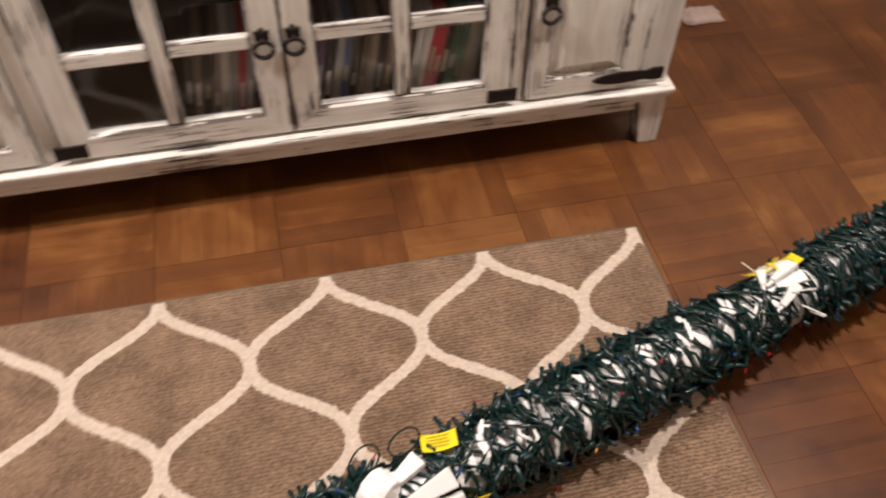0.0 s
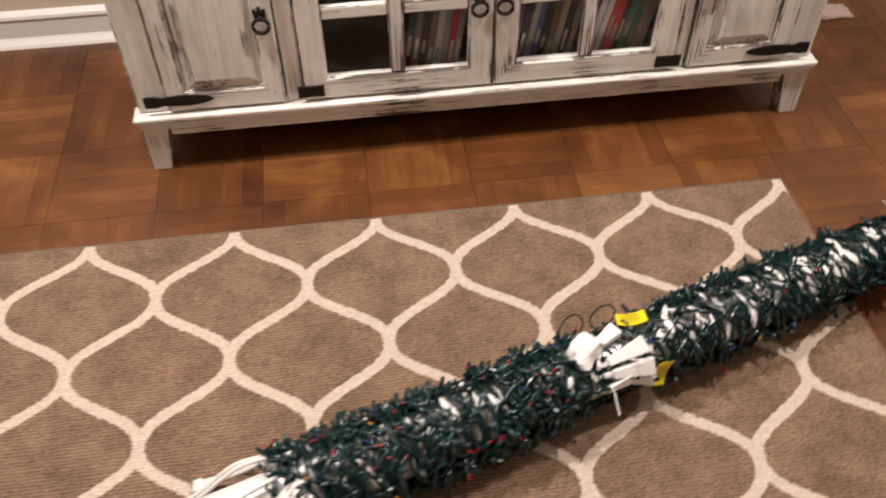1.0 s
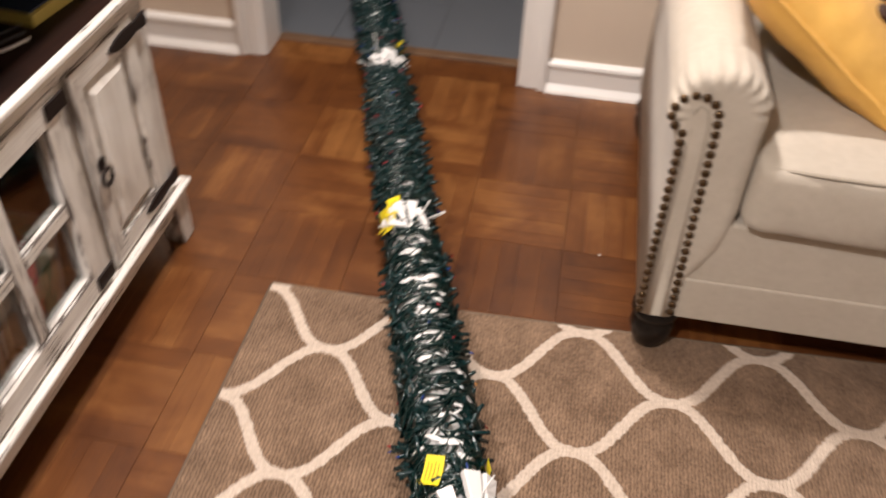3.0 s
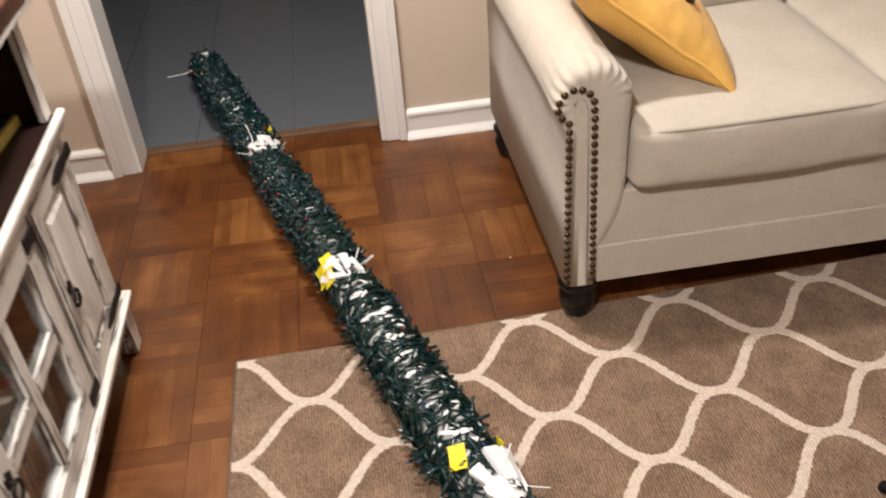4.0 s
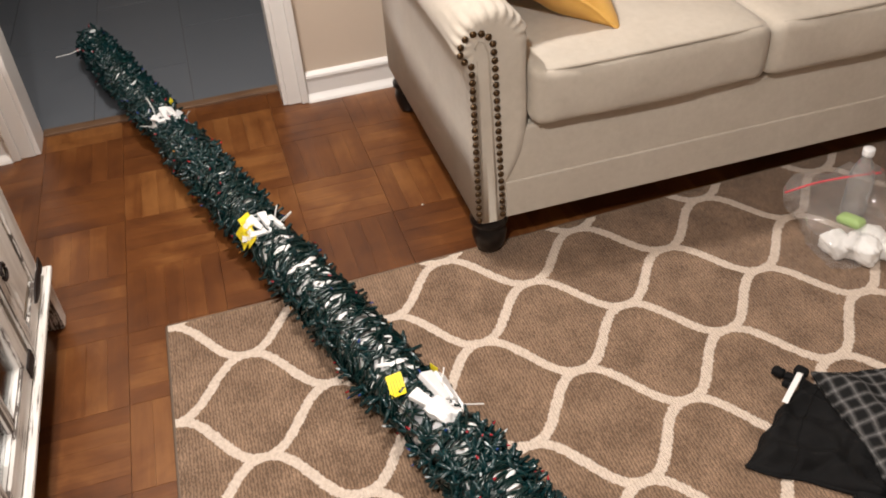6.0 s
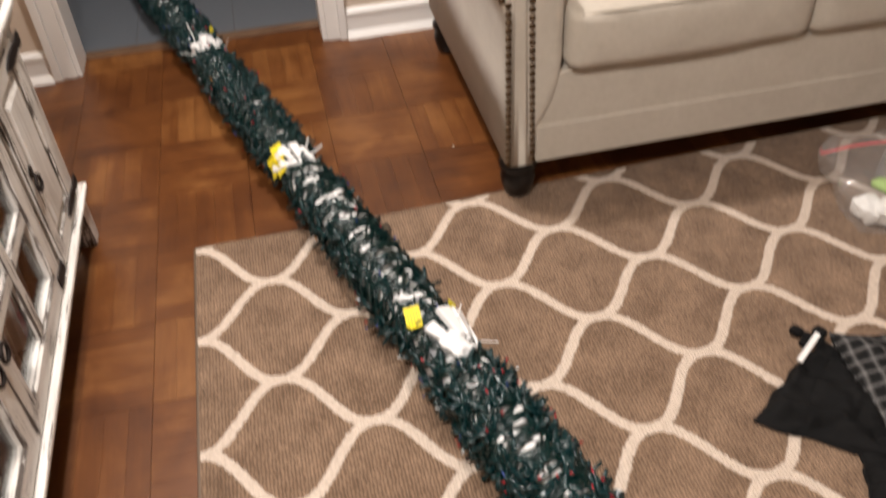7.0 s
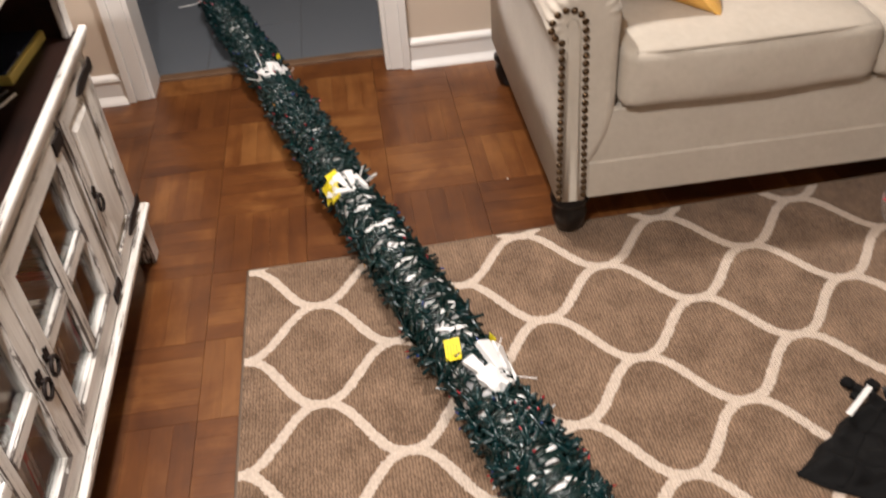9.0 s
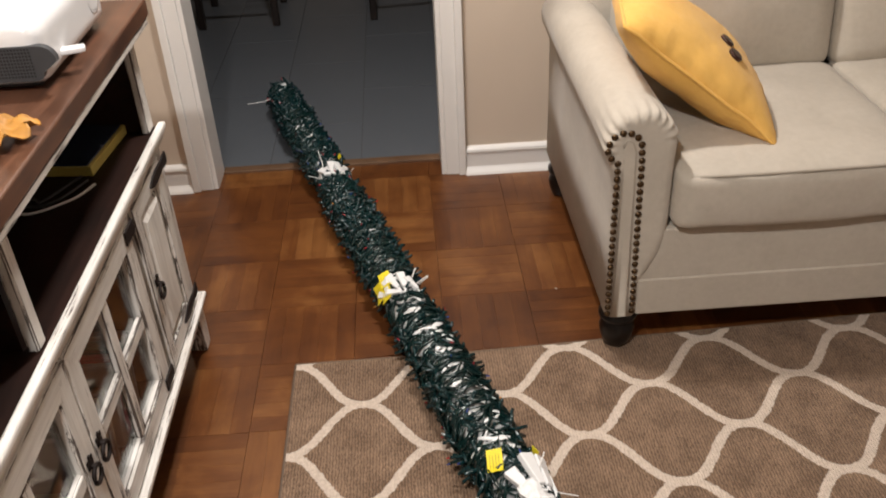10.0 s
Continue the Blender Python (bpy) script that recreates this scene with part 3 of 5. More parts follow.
def ring_pull(door, x, z):
    """A ring hanging from a small crowned plate."""
    y = CF - 0.012
    bm = boxed(x - 0.013, x + 0.013, y - 0.003, y + 0.0, z + 0.004, z + 0.020, 0.002)
    for dx, h in ((-0.010, 0.026), (0.0, 0.032), (0.010, 0.026)):
        box(bm, x + dx - 0.004, x + dx + 0.004, y - 0.003, y - 0.0002, z + 0.016, z + h, 0.0018)
    box(bm, x - 0.005, x + 0.005, y - 0.012, y - 0.001, z + 0.002, z + 0.011, 0.002)
    tube(bm, [(x + 0.0175 * math.sin(a), y - 0.008, z - 0.012 + 0.0175 * math.cos(a)) for a in [k * math.pi / 9 for k in range(18)]], 0.0042, 6, True)
    part("ring_handle", bm, IRON, door, "black iron ring pull with crowned plate", True)


def strap(door, x0, x1, z, point):
    """A hammered hinge plate; with a leaf-shaped tip at x1 (point 1) or x0 (point -1), or plain (0)."""
    shape = ((0, 0.014), (0.16, 0.015), (0.26, 0.010), (0.40, 0.0125), (0.62, 0.014), (0.82, 0.011), (0.94, 0.006), (1.0, 0.001)) if point else ((0, 0.015), (0.5, 0.014), (1.0, 0.015))
    bm = bmesh.new()
    rows = []
    for t, h in shape:
        x = x0 + (x1 - x0) * t if point >= 0 else x1 - (x1 - x0) * t
        rows.append([bm.verts.new((x, y, z + s * h * (1 if y < CF - 0.014 else 1.06))) for y, s in ((CF - 0.0125, -1), (CF - 0.0165, -1), (CF - 0.0172, 0), (CF - 0.0165, 1), (CF - 0.0125, 1))])
    for r0, r1 in zip(rows, rows[1:]):
        for k in range(4):
            bm.faces.new((r0[k], r0[k + 1], r1[k + 1], r1[k]))
        bm.faces.new((r0[4], r0[0], r1[0], r1[4]))
    bm.faces.new(rows[0])
    bm.faces.new(rows[-1][::-1])
    bmesh.ops.recalc_face_normals(bm, faces=bm.faces)
    part("hinge", bm, IRON, door, "black iron strap hinge")


def door_frame(x0, x1, edge, rail):
    """One mitred frame with the grain of its uprights and of its rails."""
    bm = bmesh.new()
    outer = ((x0, DZ0), (x1, DZ0), (x1, DZ1), (x0, DZ1))
    inner = ((x0 + edge, DZ0 + rail), (x1 - edge, DZ0 + rail), (x1 - edge, DZ1 - rail), (x0 + edge, DZ1 - rail))
    eased = ((x0 + 0.003, DZ0 + 0.003), (x1 - 0.003, DZ0 + 0.003), (x1 - 0.003, DZ1 - 0.003), (x0 + 0.003, DZ1 - 0.003))
    bead = ((x0 + edge - 0.006, DZ0 + rail - 0.006), (x1 - edge + 0.006, DZ0 + rail - 0.006), (x1 - edge + 0.006, DZ1 - rail + 0.006), (x0 + edge - 0.006, DZ1 - rail + 0.006))
    front, back = CF - 0.012, CF + 0.01
    rings = [[bm.verts.new((x, y, z)) for x, z in loop] for loop, y in ((outer, back), (outer, front + 0.003), (eased, front), (bead, front), (inner, front + 0.007), (inner, back))]
    for r0, r1 in zip(rings, rings[1:] + rings[:1]):
        for k in range(4):
            f = bm.faces.new((r0[k], r0[(k + 1) % 4], r1[(k + 1) % 4], r1[k]))
            f.material_index = 1 if k % 2 == 0 else 0
    bmesh.ops.recalc_face_normals(bm, faces=bm.faces)
    return bm


def solid_door(x0, x1, pull_x, hinge_side):
    door = part("door", door_frame(x0, x1, 0.044, 0.05), (WHITE_V, WHITE_H), cab, "distressed white panelled door")
    # a raised field with slanted margins
    bm = boxed(x0 + 0.044, x1 - 0.044, CF + 0.0, CF + 0.008, DZ0 + 0.05, DZ1 - 0.05)
    top = [f for f in bm.faces if f.normal.y < -0.9]
    bmesh.ops.inset_region(bm, faces=top, thickness=0.040)
    for f in top:
        for v in f.verts:
            v.co.y -= 0.012
    part("panel", bm, WHITE_V, door)
    ring_pull(door, pull_x, 0.395)
    for z in (0.203, 0.587):
        if hinge_side < 0:
            strap(door, x0 - 0.052, x0 + 0.105, z, 1)
        else:
            strap(door, x1 - 0.105, x1 + 0.052, z, -1)


def glass_door(x0, x1, pull_x, hinge_side):
    door = part("door", door_frame(x0, x1, 0.056, 0.055), (WHITE_V, WHITE_H), cab, "distressed white door with four glass panes")
    mid_x, mid_z = (x0 + x1) / 2, (DZ0 + DZ1) / 2
    part("glazing_bar", boxed(mid_x - 0.017, mid_x + 0.017, CF - 0.009, CF + 0.008, DZ0 + 0.055, DZ1 - 0.055, 0.0045), WHITE_V, door)
    for a, b in ((x0 + 0.056, mid_x - 0.017), (mid_x + 0.017, x1 - 0.056)):
        part("glazing_bar", boxed(a, b, CF - 0.0085, CF + 0.008, mid_z - 0.016, mid_z + 0.016, 0.0045), WHITE_H, door)
        for z0, z1 in ((DZ0 + 0.055, mid_z - 0.016), (mid_z + 0.016, DZ1 - 0.055)):
            pane = part("pane", boxed(a, b, CF + 0.003, CF + 0.006, z0, z1), PANE, door, "clear glass pane")
            pane.visible_shadow = False
    ring_pull(door, pull_x, 0.395)
    for z in (0.197, 0.592):
        x = x0 if hinge_side < 0 else x1
        strap(door, x - 0.016 if hinge_side < 0 else x - 0.045, x + 0.045 if hinge_side < 0 else x + 0.016, z, 0)


solid_door(-1.411, -1.145, -1.170, -1)
glass_door(-1.098, -0.659, -0.692, -1)
glass_door(-0.655, -0.216, -0.636, 1)
solid_door(-0.178, 0.069, -0.146, 1)

# ---- discs in cases behind the glass ----
rng = random.Random(5)
SPINES = [(0.02, 0.02, 0.022), (0.62, 0.58, 0.55), (0.50, 0.035, 0.055), (0.06, 0.10, 0.25), (0.19, 0.14, 0.10), (0.06, 0.17, 0.10), (0.36, 0.30, 0.21), (0.13, 0.07, 0.14), (0.32, 0.31, 0.31)]
SPINE_MATS = [simple("disc_case_spine", c, 0.35, 0, 0.3, 60, 0) for c in SPINES]


def disc_case(x, lean, mat):
    """An upright disc case, leaning by lean degrees along the shelf, with a pale title bar on its spine."""
    h, w, d = 0.19, 0.0155, 0.135
    base = Vector((x, CF + 0.045, 0.1725))
    turn = pose(*base, 0, lean, 0)
    ob = thing("disc_case", base, "slim disc case standing on the cabinet shelf", "disc case", "discs behind the glass doors")
    part("case", moved(boxed(-w / 2, w / 2, 0, d, 0.0045, h, 0.0015, 1), turn), mat, ob)
    a = rng.uniform(0.03, 0.07)
    part("spine_title", moved(boxed(-w * 0.25, w * 0.25, -0.0008, 0.001, a, a + rng.uniform(0.03, 0.06)), turn), SPINE_MATS[rng.choice((1, 6, 8))], ob, "pale unreadable title bar")


for start, stop, lean, picks in ((-0.868, -0.798, 8, (0, 4, 0, 4)), (-0.797, -0.735, 9, (1, 8, 2, 8)), (-0.615, -0.46, 9, (7, 0, 8, 3, 0, 4, 6, 0, 4)), (-0.425, -0.285, 11, (1, 1, 2, 2, 0, 5, 5, 6, 8))):
    n = len(picks)
    for k, c in enumerate(picks):
        disc_case(start + (stop - start) * (k + 0.5) / n, lean + rng.uniform(-1.0, 1.0), SPINE_MATS[c])


# ---- sofa ----
SX, SY0 = -0.040, -0.803          # front of the arms; outer face of the near arm
ARM_W, CUSH_W, N_CUSH = 0.140, 0.620, 3
SY1 = SY0 - 2 * ARM_W - N_CUSH * CUSH_W
sofa = thing("sofa", (0.45, (SY0 + SY1) / 2, 0), "oatmeal linen sofa with rolled arms and brass nailhead trim", "sofa")


def arm(outer, sign):
    """A rolled arm: upright body, roll over the outside, gathered front. sign: +1 rolls to +y."""
    arc = [radians(208 - k * 4.3) for k in range(50)]
    profile = [(0.0, 0.132, 0), (0.002, 0.35, 0), (0.0, 0.535, 0)]
    profile += [(0.055 + 0.083 * math.cos(a), 0.618 + 0.083 * math.sin(a), 1) for a in arc]
    profile += [(0.139, 0.57, 0), (0.140, 0.42, 0), (0.137, 0.37, 0), (0.126, 0.32, 0), (0.106, 0.275, 0), (0.088, 0.245, 0), (0.080, 0.21, 0), (0.079, 0.132, 0)]
    bm = bmesh.new()
    rings = []
    for x, shrink, pleat in ((SX - 0.003, 0.034, 0.0), (SX - 0.004, 0.026, 0.0022), (SX - 0.002, 0.013, 0.0034), (SX + 0.007, 0.004, 0.0036), (SX + 0.022, 0.0, 0.0028), (SX + 0.045, -0.001, 0.0016), (SX + 0.08, 0.0, 0.0007), (SX + 0.14, 0.0, 0.0), (0.3, 0.0, 0.0), (0.6, 0.0, 0.0), (0.90, 0.0, 0.0)):
        ring = []
        for n_, (a, z, rolled) in enumerate(profile):
            d = Vector((0.052 - a, 0.618 - z)) if rolled else Vector((0.066 - a, 0.0))
            d = d.normalized() if d.length > 1e-5 else d
            size = shrink + (pleat * (math.sin(n_ * 1.55) + 0.6 * math.sin(n_ * 0.47 + 1)) if rolled else 0)
            push = size - shrink
            ring.append(bm.verts.new((x + (0.5 * push if x < 0.1 else 0), outer - sign * (a + d.x * size), z + d.y * size)))
        rings.append(ring)
    n = len(profile)
    for r0, r1 in zip(rings, rings[1:]):
        for k in range(n):
            bm.faces.new((r0[k], r0[(k + 1) % n], r1[(k + 1) % n], r1[k]))
    bm.faces.new(rings[0])
    bm.faces.new(rings[-1][::-1])
    bmesh.ops.recalc_face_normals(bm, faces=bm.faces)
    return bm


NAIL_PATH = [(0.003, 0.145), (0.001, 0.575), (-0.010, 0.583), (-0.022, 0.598), (-0.026, 0.618), (-0.012, 0.642), (0.014, 0.654), (0.040, 0.644), (0.053, 0.620), (0.056, 0.58), (0.066, 0.145)]


def along(path, step):
    out, left = [], 0.0
    for (a0, b0), (a1, b1) in zip(path, path[1:]):
        size = math.hypot(a1 - a0, b1 - b0)
        while left <= size:
            out.append((a0 + (a1 - a0) * left / size, b0 + (b1 - b0) * left / size))
            left += step
        left -= size
    return out


nail_bm = bmesh.new()
lathe(nail_bm, (0, 0, 0), [(0.0085, 0.0), (0.0085, 0.0015), (0.0068, 0.0042), (0.0036, 0.006)], 8)
bmesh.ops.rotate(nail_bm, verts=nail_bm.verts, cent=(0, 0, 0), matrix=Euler((0, radians(-90), 0)).to_matrix())
NAIL = mesh_of("nailhead", nail_bm, BRASS, True)
for outer, sign in ((SY0, 1), (SY1, -1)):
    body = part("arm", arm(outer, sign), LINEN, sofa, "rolled arm edged with brass nailheads", True)
    bm = bmesh.new()
    tube(bm, [(SX - 0.001, outer - sign * (0.0 + a), z) for a, z in ((0.015, 0.14), (0.014, 0.58), (0.012, 0.618), (0.02, 0.632), (0.034, 0.625), (0.042, 0.6), (0.053, 0.14))], 0.0035, 6)
    part("panel_seam", bm, PIPING, body, "", True)
    for a, z in along(NAIL_PATH, 0.0205):
        nail = new("nailhead", NAIL)
        nail.parent = body
        nail.location = Vector((SX - 0.003, outer - sign * a, z)) - BASE[body]

IN0, IN1 = SY0 - ARM_W, SY1 + ARM_W
part("base", boxed(SX + 0.004, 0.90, SY1 + 0.045, SY0 - 0.045, 0.135, 0.386, 0.008, 3), LINEN, sofa)
part("front_band", boxed(SX + 0.0005, SX + 0.03, SY1 + 0.076, SY0 - 0.076, 0.132, 0.240, 0.005, 3), LINEN, sofa)
part("back_frame", moved(boxed(-0.09, 0.09, SY1 + 0.05, SY0 - 0.05, 0, 0.62, 0.05, 4), pose(0.80, 0, 0.30, 0, 7, 0)), LINEN, sofa, "", True)
for k in range(N_CUSH):
    yc = IN0 - CUSH_W * (k + 0.5)
    bm = moved(puffed((0.33, CUSH_W / 2 - 0.001, 0.079), 0.030, (0.012, 0.0, 0.018), 16, 0.006, k), pose(0.258, yc, 0.468))
    seat = part("seat_cushion", bm, LINEN, sofa, "plump boxed linen seat cushion", True)
    pipe = bmesh.new()
    for z in (0.541,):
        tube(pipe, curve_points([(-0.058, yc - CUSH_W / 2 + 0.03, z - 0.006), (-0.071, yc - 0.12, z), (-0.073, yc + 0.12, z), (-0.058, yc + CUSH_W / 2 - 0.03, z - 0.006)], 6), 0.0042, 6)
    part("piping", pipe, PIPING, seat, "", True)
    bm = moved(puffed((0.085, CUSH_W / 2, 0.235), 0.042, (0.045, 0, 0.02), 16, 0.007, k + 9), pose(0.66, yc, 0.745, 0, 13, 0))
    part("back_cushion", bm, LINEN, sofa, "loose linen back cushion", True)
for x in (0.010, 0.83):
    for y in (SY0 - 0.045, SY1 + 0.045):
        bm = lathe(bmesh.new(), (x, y, 0.010 if x < 0.1 else 0.0), [(0.026, 0), (0.034, 0.008), (0.042, 0.03), (0.047, 0.055), (0.043, 0.075), (0.036, 0.085), (0.050, 0.092), (0.050, 0.104), (0.040, 0.112), (0.040, 0.128)], 20)
        part("foot", bm, LEG_WOOD, sofa, "turned dark wooden bun foot", True)

# ---- mustard cushion ----
PILLOW_M = pose(0.31, -1.055, 0.698, 38, 0, -8)
pillow = thing("throw_pillow", (0.31, -1.035, 0.53), "mustard yellow cotton throw pillow leaning on the sofa arm", "pillow")


def pillow_point(u, half=0.243, thick=0.085):
    """Where a point u of the unit block comes to lie on the stuffed cover."""
    fat = max(0.0, (1 - abs(u.x) ** 2.6) * (1 - abs(u.y) ** 2.6)) ** 0.62
    pinch = 1 - 0.06 * (1 - abs(u.x) ** 2) * abs(u.y) ** 4 - 0.06 * (1 - abs(u.y) ** 2) * abs(u.x) ** 4
    gather = 0.0045 * noise.noise(Vector((u.x * 11, 3.1, 0.0))) * abs(u.y) ** 3 + 0.0045 * noise.noise(Vector((7.7, u.y * 11, 0.0))) * abs(u.x) ** 3
    p = Vector((u.x * half * pinch, u.y * half * pinch, u.z * (0.004 + thick * fat + gather * min(1.0, 6 * fat))))
    return p + 0.006 * noise.noise_vector(p * 8) + 0.0022 * noise.noise_vector(p * 22)


def pillow_mesh():
    bm = bmesh.new()
    bmesh.ops.create_cube(bm, size=2)
    bmesh.ops.subdivide_edges(bm, edges=bm.edges, cuts=44, use_grid_fill=True)
    for v in bm.verts:
        v.co = pillow_point(v.co.copy())
    return bm


cover = part("cover", moved(pillow_mesh(), PILLOW_M), MUSTARD, pillow, "", True)
rim = []
for k in range(96):
    side, s = divmod(k, 24)
    s = -1 + s / 12
    rim.append(pillow_point(Vector(((s, -1, 0), (1, s, 0), (-s, 1, 0), (-1, -s, 0))[side])) * 1.006)
part("seam", moved(tube(bmesh.new(), rim, 0.0048, 6, True), PILLOW_M), MUSTARD, pillow, "", True)
for x, y in ((-0.49, -0.22), (-0.24, -0.15)):
    at = pillow_point(Vector((x, y, 1)))
    up = (pillow_point(Vector((x + 0.08, y, 1))) - pillow_point(Vector((x - 0.08, y, 1)))).cross(pillow_point(Vector((x, y + 0.08, 1))) - pillow_point(Vector((x, y - 0.08, 1))))
    bm = lathe(bmesh.new(), (0, 0, 0), [(0.018, -0.004), (0.020, 0.004), (0.018, 0.0075), (0.010, 0.0075), (0.004, 0.0065)], 18)
    turn = Matrix.Translation(at) @ up.to_track_quat("Z", "Y").to_matrix().to_4x4()
    part("button", moved(bm, PILLOW_M @ turn), BUTTON, pillow, "dark brown button", True)

# ---- the pole wrapped in string lights ----
AX_D = Vector((1.0, 0.317, 0.0)).normalized()
AX_N, AX_U = Vector((-AX_D.y, AX_D.x, 0)), Vector((0, 0, 1))
AX_0 = Vector((0.0, -0.335, 0.090))


def on_axis(x):
    """The point of the pole's axis at that x."""
    return AX_0 + AX_D * (x / AX_D.x)


X_END, X_WRAP, X_TIP = -1.62, -1.19, 1.66
pole = thing("light_pole", (0.2, -0.27, 0), "white pipe tightly wrapped in dark green string lights, lying down", "light pole")


CLUSTERS = (0.845, 0.150, -0.575)   # where the strings are tied and their plugs gathered


def fat(x):
    """Thickness of the wrapping along the pole."""
    t = (x - X_WRAP) / (X_TIP - X_WRAP)
    tied = max(math.exp(-(((x - c) / 0.045) ** 2)) for c in CLUSTERS)
    return 1.0 - 0.28 * t + 0.035 * math.sin(t * 23) + 0.025 * math.sin(t * 51) - 0.13 * tied


def around(x, angle, r):
    return on_axis(x) + r * (math.cos(angle) * AX_N + math.sin(angle) * AX_U)


bm = bmesh.new()
tube(bm, [on_axis(X_END), on_axis(X_END + 0.008), on_axis(-0.6), on_axis(X_TIP - 0.02), on_axis(X_TIP)], 0.051, 28, taper=lambda t: 0.93 if t in (0, 1) else (1.0 if t < 0.4 else 1.06 - 0.12 * t))
part("pipe", bm, PVC, pole, "smooth white plastic pipe", True)

rng = random.Random(3)


def bare(x, a):
    """Where the winding parts and shows the pipe: above nought in small slanting gaps."""
    return noise.noise(Vector((x * 72, math.cos(a) * 1.6, math.sin(a) * 1.6 + 3.7))) + 0.06 - 0.30 * max(0.0, min(1.0, (x - 0.12) / 0.3)) - 0.20 * max(0.0, min(1.0, (-0.68 - x) / 0.1))


for strand in range(8):
    bm = bmesh.new()
    x, a, pts = X_WRAP + 0.004 * strand, strand * 1.9, []
    pitch, lay = 0.036, 0.0
    while x < X_TIP - 0.01:
        if rng.random() < 0.06:
            pitch = rng.uniform(0.014, 0.06)
        lay += rng.uniform(-0.0018, 0.0018)
        lay = max(-0.004, min(0.008, lay))
        ang = a % (2 * math.pi)
        push = max(0.0, bare(x, ang)) * 0.075 * (1 if strand % 2 else -1)
        pts.append(around(x + push, a, 0.067 * fat(x) + lay + 0.0006 * strand))
        a += radians(24)
        x += pitch * 24 / 360 + rng.uniform(-0.0012, 0.0012)
    tube(bm, pts, 0.0033, 4)
    part("wire_winding", bm, WIRE, pole, "dark green twisted lamp wire", True)

# white patches over the winding stand in for glints and glimpses of pipe
PATCHES = []
while len(PATCHES) < 95:
    x = rng.uniform(X_WRAP + 0.02, X_TIP - 0.05)
    if rng.random() < (0.85 if x > 0.12 else 0.6 if x < -0.68 else 0.0):
        continue
    PATCHES.append((x, rng.gauss(1.75, 0.50), rng.uniform(0.0035, 0.0075), rng.uniform(0.12, 0.36), rng.uniform(-0.010, 0.010)))
bm = bmesh.new()
for x, a, half, reach, slant in PATCHES:
    rows = []
    for k in range(6):
        u = k / 2.5 - 1
        w = half * (1 - 0.55 * u * u) * (1 + 0.25 * noise.noise(Vector((x * 90, u * 3, a))))
        lift = 0.0712 * fat(x) + 0.0010 * (1 - u * u)
        rows.append([bm.verts.new(around(x + slant * u + d * w, a + reach * u, lift - (0.0022 if abs(d) > 0.9 else 0.0))) for d in (-1, -0.5, 0.5, 1)])
    for r0, r1 in zip(rows, rows[1:]):
        for k in range(3):
            bm.faces.new((r0[k], r0[k + 1], r1[k + 1], r1[k]))
bmesh.ops.recalc_face_normals(bm, faces=bm.faces)
tagged(part("tape_strip", bm, PVC, pole, "white patches standing in for glints and bare pipe", True), kind="stuff")


def on_patch(x, a):
    return any(abs(x - q[0]) < q[2] + 0.010 and abs(a - q[1]) < q[3] + 0.15 for q in PATCHES)


# lamp holders with small bulbs, sticking out all round
groups = {"lamp_socket": (bmesh.new(), SOCKET), "red_bulb": (bmesh.new(), RED), "blue_bulb": (bmesh.new(), BLUE), "amber_bulb": (bmesh.new(), AMBER), "clear_bulb": (bmesh.new(), CLEAR)}


def prism(bm, a, b, r0, r1, sides=5):
    d = (b - a).normalized()
    side = d.orthogonal().normalized()
    up = side.cross(d)
    rings = [[bm.verts.new(p + r * (math.cos(k * 2 * math.pi / sides) * side + math.sin(k * 2 * math.pi / sides) * up)) for k in range(sides)] for p, r in ((a, r0), (b, r1))]
    for k in range(sides):
        bm.faces.new((rings[0][k], rings[0][(k + 1) % sides], rings[1][(k + 1) % sides], rings[1][k]))
    bm.faces.new(rings[1])


for k in range(5400):
    x = rng.uniform(X_WRAP + 0.01, X_TIP) if k < 4300 else rng.uniform(X_WRAP + 0.01, -0.62)
    if any(abs(x - c) < 0.03 for c in CLUSTERS) and rng.random() < 0.7:
        continue
    a = rng.uniform(0, 2 * math.pi)
    if bare(x, a) > -0.04 and rng.random() < 0.92 or on_patch(x, a) and rng.random() < 0.85:
        continue
    root = around(x, a, 0.069 * fat(x))
    out = (root - on_axis(x)).normalized()
    tang = AX_D.cross(out)
    lie = rng.random() ** 0.7
    way = (out * (0.08 + 1.0 * (1 - lie)) + AX_D * rng.uniform(-0.9, 0.9) + tang * rng.uniform(-0.9, 0.9)).normalized()
    size = rng.uniform(0.021, 0.034)
    tip = root + way * size
    if tip.z < 0.014:
        continue
    prism(groups["lamp_socket"][0], root, tip, 0.0052, 0.0040)
    end = tip + way * 0.009
    if end.z < 0.014 or rng.random() < (0.84 if x < 0.2 else 0.93):
        continue
    kind = rng.choices(("red_bulb", "blue_bulb", "amber_bulb", "clear_bulb"), (0.56, 0.22, 0.05, 0.17))[0]
    prism(groups[kind][0], tip, end, 0.0026, 0.0010)
for name, (bm, mat) in groups.items():
    tagged(part(name, bm, mat, pole, "tiny string lamp pieces sticking out", True), kind="stuff")

